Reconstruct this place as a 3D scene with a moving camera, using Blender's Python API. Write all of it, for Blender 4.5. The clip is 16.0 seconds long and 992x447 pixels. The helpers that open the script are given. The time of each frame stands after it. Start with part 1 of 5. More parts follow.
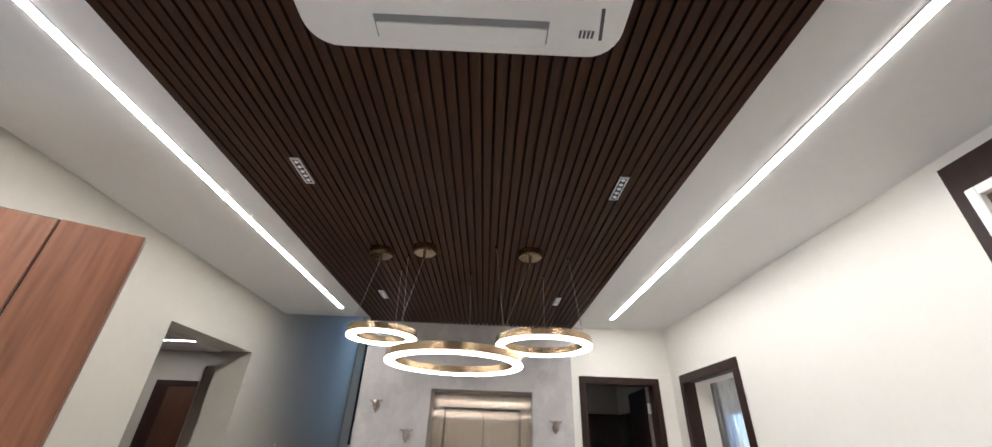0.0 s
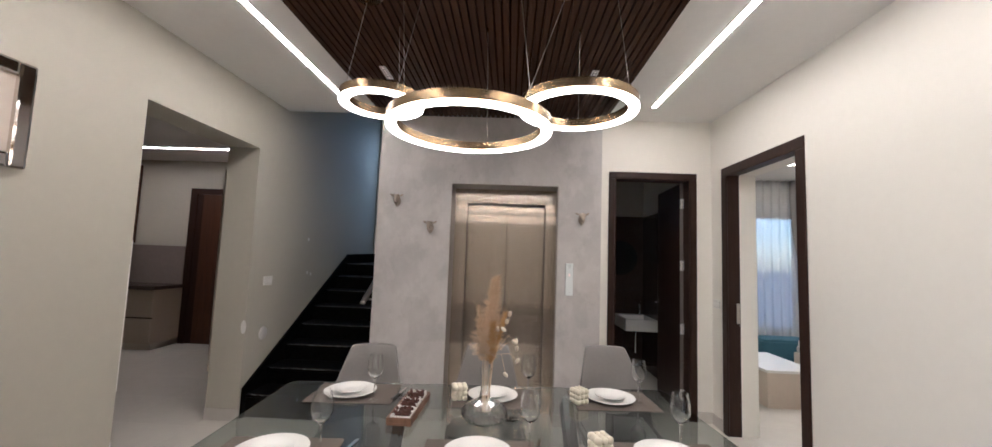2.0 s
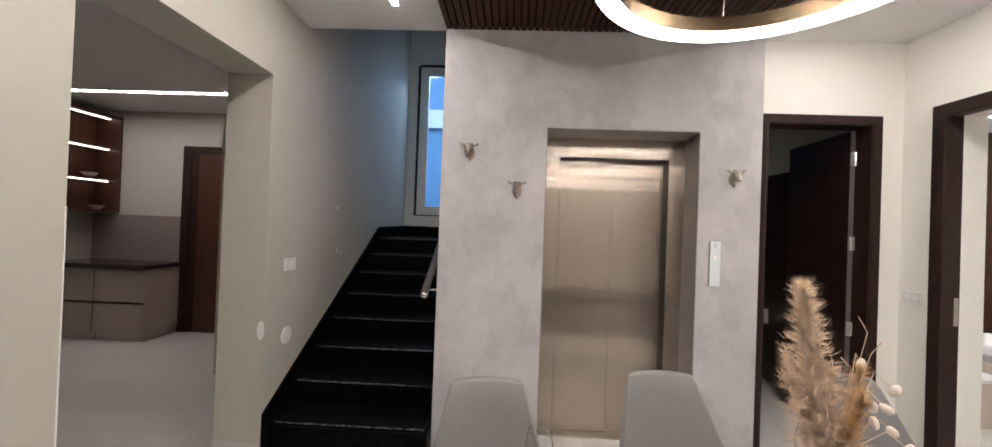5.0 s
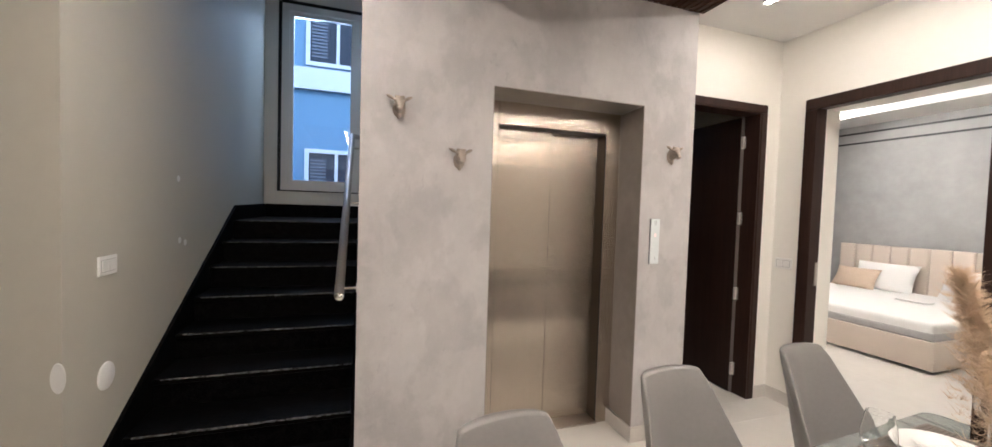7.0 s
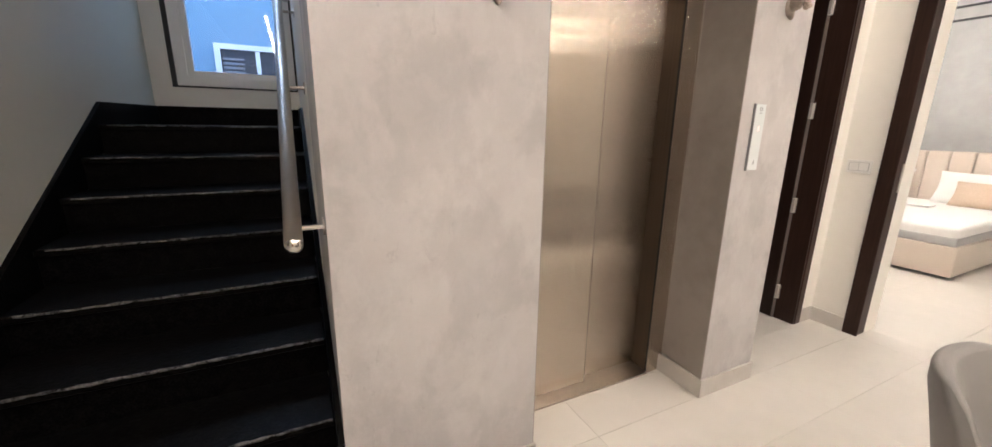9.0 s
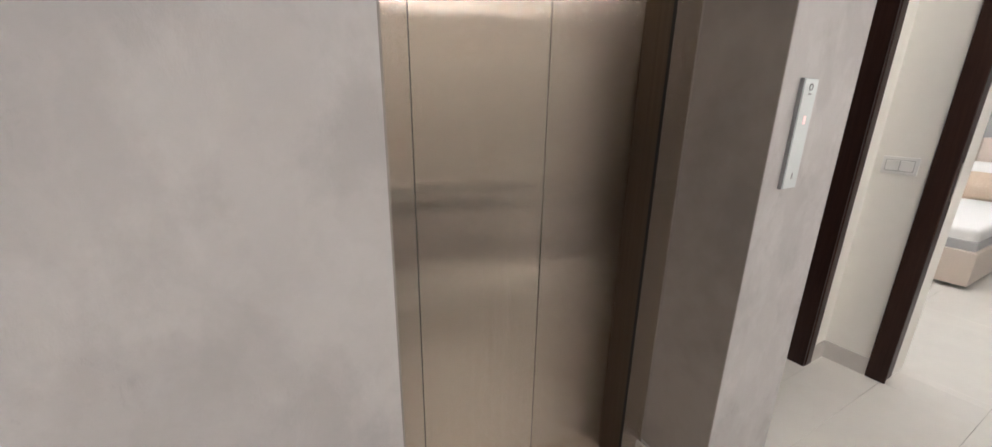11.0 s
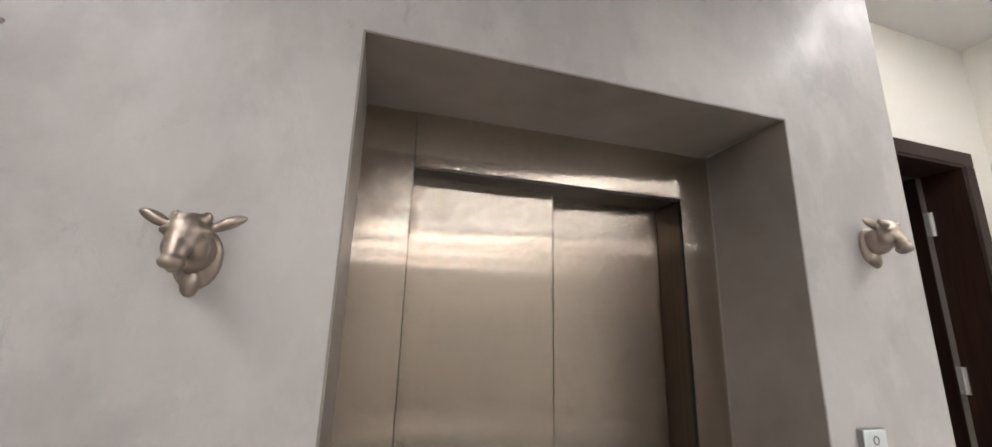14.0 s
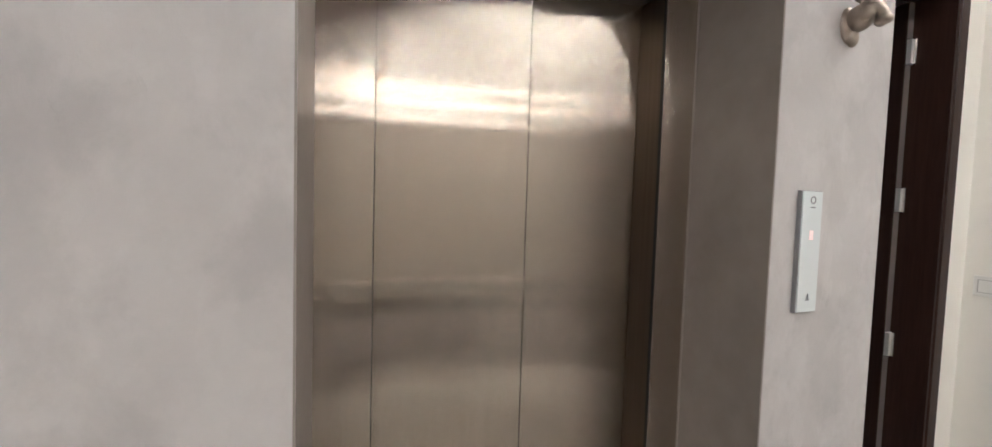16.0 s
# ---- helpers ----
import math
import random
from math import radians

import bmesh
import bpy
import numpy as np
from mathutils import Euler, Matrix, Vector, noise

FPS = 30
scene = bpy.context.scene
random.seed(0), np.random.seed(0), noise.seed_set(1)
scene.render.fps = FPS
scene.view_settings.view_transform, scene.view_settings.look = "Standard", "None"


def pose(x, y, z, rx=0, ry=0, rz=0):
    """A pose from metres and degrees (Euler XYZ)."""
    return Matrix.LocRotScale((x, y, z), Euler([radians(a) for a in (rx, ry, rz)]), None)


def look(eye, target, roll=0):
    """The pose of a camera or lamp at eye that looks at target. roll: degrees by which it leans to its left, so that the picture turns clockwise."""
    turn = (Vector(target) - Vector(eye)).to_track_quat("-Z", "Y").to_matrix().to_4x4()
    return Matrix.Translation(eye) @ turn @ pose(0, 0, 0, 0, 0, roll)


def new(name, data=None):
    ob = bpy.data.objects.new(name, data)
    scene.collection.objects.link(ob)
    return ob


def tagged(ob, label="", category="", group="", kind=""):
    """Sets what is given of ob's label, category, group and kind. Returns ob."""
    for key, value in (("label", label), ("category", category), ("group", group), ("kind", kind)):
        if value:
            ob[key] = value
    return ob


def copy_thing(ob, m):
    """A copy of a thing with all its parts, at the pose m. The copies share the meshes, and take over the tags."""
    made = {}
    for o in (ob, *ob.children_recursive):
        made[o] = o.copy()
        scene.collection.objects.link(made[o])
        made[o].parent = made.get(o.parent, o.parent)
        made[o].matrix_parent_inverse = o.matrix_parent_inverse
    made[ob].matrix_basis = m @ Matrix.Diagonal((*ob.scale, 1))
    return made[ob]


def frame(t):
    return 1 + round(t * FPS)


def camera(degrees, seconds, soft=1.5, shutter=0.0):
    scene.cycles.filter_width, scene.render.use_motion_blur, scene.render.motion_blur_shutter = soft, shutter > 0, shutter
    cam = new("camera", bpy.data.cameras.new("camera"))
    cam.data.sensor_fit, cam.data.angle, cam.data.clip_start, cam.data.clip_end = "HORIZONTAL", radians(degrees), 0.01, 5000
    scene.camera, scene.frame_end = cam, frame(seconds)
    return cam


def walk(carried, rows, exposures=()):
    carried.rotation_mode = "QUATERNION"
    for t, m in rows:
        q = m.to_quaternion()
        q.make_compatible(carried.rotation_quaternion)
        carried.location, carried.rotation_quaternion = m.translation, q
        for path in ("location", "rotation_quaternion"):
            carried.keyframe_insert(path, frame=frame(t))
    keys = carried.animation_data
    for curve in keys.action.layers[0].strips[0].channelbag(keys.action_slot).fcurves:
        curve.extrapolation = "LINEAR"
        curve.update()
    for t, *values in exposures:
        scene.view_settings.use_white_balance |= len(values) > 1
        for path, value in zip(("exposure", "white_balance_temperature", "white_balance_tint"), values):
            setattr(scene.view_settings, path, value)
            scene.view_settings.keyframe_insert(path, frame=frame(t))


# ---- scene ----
cam = camera(102.0, 16.0)
PATH = [
    (0, (0.542, -4.305, 1.713), (0.556, -2.552, 2.676), 2.3),
    (0.5, (0.48, -4.228, 1.636), (0.458, -2.372, 2.38), 2.2),
    (1, (0.473, -4.154, 1.564), (0.417, -2.222, 2.08), 2.2),
    (1.5, (0.508, -3.976, 1.513), (0.444, -1.997, 1.796), 2.1),
    (2, (0.567, -3.748, 1.502), (0.494, -1.756, 1.666), 2.1),
    (2.5, (0.522, -3.557, 1.494), (0.428, -1.56, 1.57), 2.1),
    (3, (0.34, -3.371, 1.522), (0.244, -1.374, 1.58), 2.2),
    (3.5, (0.179, -3.181, 1.5), (0.08, -1.185, 1.564), 2.2),
    (4, (0.008, -2.975, 1.517), (-0.094, -0.979, 1.575), 2.2),
    (6.5, (-0.527, -2.332, 1.479), (-0.17, -0.365, 1.418), 2.0),
    (7, (-0.682, -2.15, 1.493), (-0.049, -0.255, 1.422), 1.8),
    (7.5, (-0.749, -1.896, 1.442), (-0.009, -0.04, 1.363), 1.6),
    (8, (-0.744, -1.622, 1.377), (0.014, 0.223, 1.227), 1.6),
    (8.5, (-0.793, -1.391, 1.346), (0.012, 0.402, 0.977), 1.4),
    (11, (-0.145, -0.585, 1.382), (0.795, 1.089, 0.819), 0.9),
    (11.5, (-0.009, -0.575, 1.45), (0.791, 1.186, 0.941), 1.2),
    (12, (0.055, -0.613, 1.55), (0.696, 1.256, 1.242), 1.2),
    (12.5, (0.042, -0.621, 1.621), (0.655, 1.283, 1.596), 1.7),
    (13, (0.063, -0.668, 1.679), (0.615, 1.24, 1.916), 2.0),
    (13.5, (0.052, -0.691, 1.704), (0.598, 1.191, 2.108), 1.9),
    (14, (0.059, -0.677, 1.684), (0.614, 1.194, 2.124), 1.6),
    (14.5, (0.076, -0.653, 1.594), (0.596, 1.224, 2.046), 2.2),
    (15, (0.067, -0.637, 1.521), (0.62, 1.249, 1.895), 1.8),
    (15.5, (0.064, -0.635, 1.441), (0.672, 1.266, 1.573), 1.9),
    (16, (0.085, -0.668, 1.409), (0.753, 1.215, 1.314), 1.7),
]
walk(cam, [(t, look(eye, target, roll)) for t, eye, target, roll in PATH],
     [(0, 0.40, 4750, 9), (1.5, 0.25, 4900, 11), (2.5, 0.15, 4950, 13), (4, 0.37, 4950, 13), (6.5, 0.74, 5050, 12), (7.0, 0.7, 5150, 12), (7.5, 0.74, 5250, 13), (8.5, 0.98, 5350, 13), (11, 0.52, 4870, 10), (12.5, 0.63, 4720, 8), (14, 0.54, 4800, 9), (16, 0.55, 4820, 9)])

# ---- world, lights, exposure ----
world = bpy.data.worlds.new("world")
scene.world = world
world.use_nodes = True
wn = world.node_tree.nodes
sky = wn.new("ShaderNodeTexSky")
sky.sky_type, sky.sun_disc = "NISHITA", False
sky.sun_elevation, sky.sun_rotation = radians(35), radians(150)
wn["Background"].inputs["Strength"].default_value = 0.42
world.node_tree.links.new(sky.outputs[0], wn["Background"].inputs["Color"])
sun = new("sun", bpy.data.lights.new("sun", "SUN"))
sun.data.energy, sun.data.angle, sun.data.color = 1.0, radians(10), (1, 0.95, 0.88)
sun.matrix_world = look((0, 0, 20), (2.5, 6.0, 15))
window_sky = new("stair_window_sky", bpy.data.lights.new("stair_window_sky", "AREA"))
window_sky.data.shape, window_sky.data.size, window_sky.data.size_y = "RECTANGLE", 0.78, 0.14
window_sky.data.energy, window_sky.data.color = 14.0, (0.72, 0.86, 1.0)
window_sky.matrix_world = look((-1.15, 3.17, 3.74), (-1.25, 1.9, 2.2))
STRIP, RING, COVE, KLED = 78.0, 10.5, 48.0, 46.0


# ---- materials ----
def mat(name, a, b=None, rough=0.5, metal=0.0, big=1.2, fine=18.0, mix=0.5, bump=0.0, bump_scale=60.0, stretch=(1, 1, 1),
        rand=0.0, rough_var=0.08, spec=0.5, trans=0.0, ior=1.45, coat=0.0, contrast=(0.3, 0.7), aniso=0.0, sheen=0.0, detail=6.0, wave=None, distort=0.6, grit=0.5):
    """A surface with colour varied at two scales between a and b, fine relief and uneven gloss."""
    m = bpy.data.materials.new(name)
    m.use_nodes = True
    nt, n = m.node_tree, m.node_tree.nodes
    p = n["Principled BSDF"]
    ln = nt.links.new
    b = b or tuple(c * 0.88 for c in a)
    tc = n.new("ShaderNodeTexCoord")
    mp = n.new("ShaderNodeMapping")
    mp.inputs["Scale"].default_value = stretch
    ln(tc.outputs["Object"], mp.inputs["Vector"])
    vec = mp.outputs["Vector"]
    if rand:
        oi = n.new("ShaderNodeObjectInfo")
        ad = n.new("ShaderNodeVectorMath")
        ad.operation = "ADD"
        ml = n.new("ShaderNodeVectorMath")
        ml.operation = "SCALE"
        cx = n.new("ShaderNodeCombineXYZ")
        for i in range(3):
            ln(oi.outputs["Random"], cx.inputs[i])
        ln(cx.outputs[0], ml.inputs[0])
        ml.inputs["Scale"].default_value = 37.0
        ln(vec, ad.inputs[0])
        ln(ml.outputs[0], ad.inputs[1])
        vec = ad.outputs[0]
    n1 = n.new("ShaderNodeTexNoise")
    n1.inputs["Scale"].default_value, n1.inputs["Detail"].default_value = big, detail
    n1.inputs["Distortion"].default_value = distort
    n1.inputs["Roughness"].default_value = grit
    n2 = n.new("ShaderNodeTexNoise")
    n2.inputs["Scale"].default_value, n2.inputs["Detail"].default_value = fine, 5
    ln(vec, n1.inputs["Vector"])
    ln(vec, n2.inputs["Vector"])
    mx = n.new("ShaderNodeMix")
    mx.data_type = "FLOAT"
    mx.inputs[0].default_value = 1 - mix
    ln(n2.outputs["Fac"], mx.inputs[2])
    ln(n1.outputs["Fac"], mx.inputs[3])
    rp = n.new("ShaderNodeValToRGB")
    rp.color_ramp.elements[0].position, rp.color_ramp.elements[1].position = contrast
    rp.color_ramp.elements[0].color, rp.color_ramp.elements[1].color = (*b, 1), (*a, 1)
    ln(mx.outputs[0], rp.inputs["Fac"])
    col = rp.outputs["Color"]
    if rand:
        hs = n.new("ShaderNodeHueSaturation")
        mr = n.new("ShaderNodeMapRange")
        mr.inputs["To Min"].default_value, mr.inputs["To Max"].default_value = 1 - rand, 1 + rand
        ln(oi.outputs["Random"], mr.inputs["Value"])
        ln(mr.outputs[0], hs.inputs["Value"])
        ln(col, hs.inputs["Color"])
        col = hs.outputs["Color"]
    ln(col, p.inputs["Base Color"])
    rr = n.new("ShaderNodeMapRange")
    rr.inputs["To Min"].default_value, rr.inputs["To Max"].default_value = max(0.01, rough - rough_var), rough + rough_var
    ln(n2.outputs["Fac"], rr.inputs["Value"])
    ln(rr.outputs[0], p.inputs["Roughness"])
    p.inputs["Metallic"].default_value = metal
    p.inputs["Specular IOR Level"].default_value = spec
    p.inputs["IOR"].default_value = ior
    p.inputs["Transmission Weight"].default_value = trans
    p.inputs["Coat Weight"].default_value = coat
    p.inputs["Sheen Weight"].default_value = sheen
    if aniso:
        p.inputs["Anisotropic"].default_value = aniso
        tg = n.new("ShaderNodeCombineXYZ")
        tg.inputs[0].default_value = tg.inputs[1].default_value = 1.0
        ln(tg.outputs[0], p.inputs["Tangent"])
    if bump:
        n3 = n.new("ShaderNodeTexNoise")
        n3.inputs["Scale"].default_value, n3.inputs["Detail"].default_value = bump_scale, 4
        if wave:
            mw = n.new("ShaderNodeMapping")
            mw.inputs["Scale"].default_value = wave
            ln(tc.outputs["Object"], mw.inputs["Vector"])
            ln(mw.outputs["Vector"], n3.inputs["Vector"])
        else:
            ln(vec, n3.inputs["Vector"])
        bp = n.new("ShaderNodeBump")
        bp.inputs["Strength"].default_value, bp.inputs["Distance"].default_value = bump, 0.01
        ln(n3.outputs["Fac"], bp.inputs["Height"])
        ln(bp.outputs[0], p.inputs["Normal"])
    return m


def glow(name, color, strength):
    m = bpy.data.materials.new(name)
    m.use_nodes = True
    p = m.node_tree.nodes["Principled BSDF"]
    p.inputs["Base Color"].default_value = (0.8, 0.8, 0.8, 1)
    p.inputs["Emission Color"].default_value = (*color, 1)
    p.inputs["Emission Strength"].default_value = strength
    return m


PAINT_WHITE = mat("white_wall_paint", (0.82, 0.795, 0.735), (0.79, 0.765, 0.705), 0.55, bump=0.05, bump_scale=90, big=0.7)
PAINT_GREIGE = mat("greige_wall_paint", (0.495, 0.472, 0.400), (0.465, 0.442, 0.375), 0.55, bump=0.05, bump_scale=90, big=0.7)
PAINT_CEIL = mat("ceiling_paint", (0.76, 0.75, 0.73), (0.72, 0.71, 0.69), 0.7, bump=0.03, bump_scale=80, big=0.5)
def cement(name, light, dark, rough=0.50):
    """Trowelled micro-cement: broad clouds, overlapping trowel patches with soft edges, thin broken drag marks."""
    m = bpy.data.materials.new(name)
    m.use_nodes = True
    nt, n = m.node_tree, m.node_tree.nodes
    ln = nt.links.new
    p = n["Principled BSDF"]
    tc = n.new("ShaderNodeTexCoord")

    def tex(scale, detail, grit, distort, stretch=(1, 1, 1), shift=0.0):
        mp = n.new("ShaderNodeMapping")
        mp.inputs["Scale"].default_value = stretch
        mp.inputs["Location"].default_value = (shift, shift, shift)
        mp.inputs["Rotation"].default_value = (0, radians(shift * 7), 0)
        ln(tc.outputs["Object"], mp.inputs["Vector"])
        t = n.new("ShaderNodeTexNoise")
        for key, value in (("Scale", scale), ("Detail", detail), ("Roughness", grit), ("Distortion", distort)):
            t.inputs[key].default_value = value
        ln(mp.outputs[0], t.inputs["Vector"])
        return t.outputs["Fac"]

    def span(value, lo, hi, a, b, smooth=True):
        q = n.new("ShaderNodeMapRange")
        q.interpolation_type = "SMOOTHSTEP" if smooth else "LINEAR"
        for key, v in (("From Min", lo), ("From Max", hi), ("To Min", a), ("To Max", b)):
            q.inputs[key].default_value = v
        ln(value, q.inputs["Value"])
        return q.outputs[0]

    def calc(op, a, b):
        q = n.new("ShaderNodeMath")
        q.operation = op
        for k, v in enumerate((a, b)):
            if isinstance(v, (int, float)):
                q.inputs[k].default_value = v
            else:
                ln(v, q.inputs[k])
        return q.outputs[0]

    cloud = span(tex(1.9, 6, 0.56, 0.25), 0.36, 0.64, 0.0, 1.0)
    patch = span(tex(4.2, 8, 0.60, 0.2, (1.0, 1.0, 0.75), 2.0), 0.45, 0.57, 0.0, 1.0)
    patch_small = span(tex(9.0, 7, 0.62, 0.3, (1.2, 1.0, 0.75), 5.0), 0.46, 0.60, 0.0, 1.0)
    drag = span(tex(13.0, 8, 0.70, 0.6, (1.5, 1.0, 0.8), 9.0), 0.57, 0.68, 0.0, 1.0)
    drag = calc("MULTIPLY", drag, span(tex(2.3, 4, 0.55, 0.3, (1, 1, 1), 14.0), 0.46, 0.62, 0.0, 1.0))
    grain = tex(70.0, 4, 0.6, 0.0)
    v = calc("ADD", calc("MULTIPLY", cloud, 0.40), calc("MULTIPLY", patch, 0.33))
    v = calc("ADD", v, calc("MULTIPLY", patch_small, 0.12))
    v = calc("ADD", v, calc("MULTIPLY", grain, 0.14))
    v = calc("SUBTRACT", v, calc("MULTIPLY", drag, 0.42))
    mx = n.new("ShaderNodeMix")
    mx.data_type = "RGBA"
    ln(v, mx.inputs[0])
    mx.inputs[6].default_value, mx.inputs[7].default_value = (*dark, 1), (*light, 1)
    ln(mx.outputs[2], p.inputs["Base Color"])
    ln(span(calc("ADD", patch_small, calc("MULTIPLY", grain, 0.6)), 0.0, 1.6, rough + 0.12, rough - 0.10, False), p.inputs["Roughness"])
    bp = n.new("ShaderNodeBump")
    bp.inputs["Strength"].default_value, bp.inputs["Distance"].default_value = 0.22, 0.004
    ln(calc("ADD", calc("MULTIPLY", patch_small, 0.35), calc("ADD", calc("MULTIPLY", grain, 0.25), calc("MULTIPLY", drag, -0.5))), bp.inputs["Height"])
    ln(bp.outputs[0], p.inputs["Normal"])
    return m


def brushed(name, a, b, rough, grain=0.42, wave=0.02):
    """Vertically brushed sheet: fine upright scratches spread reflections sideways, the sheet is faintly wavy."""
    m = bpy.data.materials.new(name)
    m.use_nodes = True
    nt, n = m.node_tree, m.node_tree.nodes
    ln = nt.links.new
    p = n["Principled BSDF"]
    tc = n.new("ShaderNodeTexCoord")
    sp = n.new("ShaderNodeSeparateXYZ")
    ln(tc.outputs["Object"], sp.inputs[0])

    def calc(op, x, y):
        q = n.new("ShaderNodeMath")
        q.operation = op
        for k, v in enumerate((x, y)):
            if isinstance(v, (int, float)):
                q.inputs[k].default_value = v
            else:
                ln(v, q.inputs[k])
        return q.outputs[0]

    def scratch(freq, off):
        w = n.new("ShaderNodeTexWhiteNoise")
        w.noise_dimensions = "2D"
        cx = n.new("ShaderNodeCombineXYZ")
        ln(calc("FLOOR", calc("MULTIPLY", sp.outputs["X"], freq), 0), cx.inputs[0])
        ln(calc("FLOOR", calc("ADD", calc("MULTIPLY", sp.outputs["Z"], 23000.0), off), 0), cx.inputs[1])
        ln(cx.outputs[0], w.inputs["Vector"])
        return calc("SUBTRACT", w.outputs["Value"], 0.5)

    side = calc("MULTIPLY", calc("ADD", scratch(61000.0, 0.3), scratch(47000.0, 7.7)), grain)
    mp = n.new("ShaderNodeMapping")
    mp.inputs["Scale"].default_value = (0.9, 0.0, 5.0)
    ln(tc.outputs["Object"], mp.inputs["Vector"])
    nz = n.new("ShaderNodeTexNoise")
    nz.inputs["Scale"].default_value, nz.inputs["Detail"].default_value, nz.inputs["Roughness"].default_value = 1.0, 2.0, 0.5
    ln(mp.outputs[0], nz.inputs["Vector"])
    up = calc("ADD", calc("MULTIPLY", calc("SUBTRACT", nz.outputs["Fac"], 0.5), wave), 0.006)
    cv = n.new("ShaderNodeCombineXYZ")
    ln(side, cv.inputs[0])
    ln(up, cv.inputs[2])
    ad = n.new("ShaderNodeVectorMath")
    ad.operation = "ADD"
    ln(tc.outputs["Normal"], ad.inputs[0])
    ln(cv.outputs[0], ad.inputs[1])
    nm = n.new("ShaderNodeVectorMath")
    nm.operation = "NORMALIZE"
    ln(ad.outputs[0], nm.inputs[0])
    ln(nm.outputs[0], p.inputs["Normal"])
    m2 = n.new("ShaderNodeMapping")
    m2.inputs["Scale"].default_value = (140, 140, 0.8)
    ln(tc.outputs["Object"], m2.inputs["Vector"])
    streak = n.new("ShaderNodeTexNoise")
    streak.inputs["Scale"].default_value, streak.inputs["Detail"].default_value = 1.0, 5.0
    ln(m2.outputs[0], streak.inputs["Vector"])
    mx = n.new("ShaderNodeMix")
    mx.data_type = "RGBA"
    ln(streak.outputs["Fac"], mx.inputs[0])
    mx.inputs[6].default_value, mx.inputs[7].default_value = (*b, 1), (*a, 1)
    ln(mx.outputs[2], p.inputs["Base Color"])
    p.inputs["Metallic"].default_value = 1.0
    haze = n.new("ShaderNodeMapRange")
    haze.inputs["From Min"].default_value, haze.inputs["From Max"].default_value = 0.30, 0.31
    haze.inputs["To Min"].default_value, haze.inputs["To Max"].default_value = rough, 0.32
    ln(scratch(53000.0, 3.1), haze.inputs["Value"])
    ln(haze.outputs[0], p.inputs["Roughness"])
    return m


CEMENT = cement("polished_micro_cement", (0.550, 0.526, 0.515), (0.395, 0.377, 0.370))
# CEMENT toned down: the shade of the door recess is in this colour
CEMENT_SHADE = mat("shaded_micro_cement", (0.3055, 0.2707, 0.2412), (0.2279, 0.2012, 0.1793), 0.38, big=1.7, fine=13, mix=0.3, bump=0.10, bump_scale=26, contrast=(0.38, 0.62), detail=10)
BRONZE = mat("satin_bronze_cast", (0.40, 0.345, 0.29), (0.33, 0.28, 0.235), 0.43, 1.0, fine=60, bump=0.02, bump_scale=120)
STEEL = brushed("brushed_steel", (0.565, 0.50, 0.425), (0.45, 0.397, 0.336), 0.075)
# dark brown that holds the jamb's dim reflection as colour
STEEL_DIM_REFLECTION = mat("dim_reflection_steel", (0.125, 0.098, 0.074), (0.095, 0.074, 0.056), 0.42, 0.9, stretch=(90, 90, 0.6), fine=4)
CHROME = mat("polished_chrome", (0.75, 0.73, 0.70), (0.68, 0.66, 0.63), 0.14, 1.0, fine=40)
SATIN = mat("satin_nickel", (0.52, 0.47, 0.41), (0.44, 0.40, 0.35), 0.33, 1.0, fine=60, bump=0.02, bump_scale=120)
BRASS = mat("brushed_brass", (0.40, 0.295, 0.175), (0.33, 0.24, 0.14), 0.26, 1.0, fine=6, stretch=(1, 1, 14), rough_var=0.02)
# dark tone for the painted shade under the header and the panels' joint
SHADE_JOINT = mat("dark_shade_and_joint", (0.10, 0.088, 0.076), (0.07, 0.062, 0.054), 0.45, 0.6, fine=30)
SLAT = mat("dark_walnut_slat", (0.053, 0.0240, 0.0105), (0.028, 0.0122, 0.0053), 0.62, stretch=(30, 1.2, 30), big=1.0, fine=5, bump=0.08, bump_scale=8, spec=0.2)
SLAT_BACK = mat("slat_backing", (0.028, 0.0135, 0.0075), None, 0.9, spec=0.1)
FRAME_WOOD = mat("dark_stained_frame", (0.040, 0.020, 0.014), (0.018, 0.009, 0.007), 0.42, stretch=(25, 25, 1.5), big=1.0, fine=5, bump=0.06, bump_scale=6, spec=0.25)
LEAF_DARK = mat("dark_veneer_door", (0.036, 0.0185, 0.0135), (0.017, 0.009, 0.007), 0.38, stretch=(25, 25, 1.2), big=1.0, fine=5, bump=0.04, bump_scale=6, spec=0.3)
DOOR_WOOD = mat("teak_veneer", (0.325, 0.142, 0.066), (0.155, 0.062, 0.029), 0.42, stretch=(11, 11, 0.7), big=1.3, fine=5, distort=1.2, bump=0.05, bump_scale=9, coat=0.15)
GROOVE = mat("door_groove", (0.03, 0.014, 0.01), None, 0.6)
KDOOR_WOOD = mat("red_brown_door_veneer", (0.085, 0.032, 0.0155), (0.040, 0.015, 0.0075), 0.4, stretch=(14, 14, 0.9), big=1.4, fine=6, bump=0.04, bump_scale=8)
WARDROBE = mat("walnut_wardrobe_laminate", (0.085, 0.038, 0.022), (0.046, 0.021, 0.012), 0.5, spec=0.25, stretch=(14, 14, 0.9), big=1.4, fine=6, bump=0.03, bump_scale=8)
TILE = mat("vitrified_tile", (0.71, 0.68, 0.625), (0.645, 0.616, 0.566), 0.16, big=1.4, fine=9, mix=0.4, rand=0.02, rough_var=0.05, contrast=(0.25, 0.75))
GROUT = mat("tile_grout", (0.60, 0.57, 0.525), None, 0.8, fine=60)
SKIRT = mat("tile_skirting", (0.60, 0.57, 0.53), (0.54, 0.51, 0.47), 0.22, big=2)
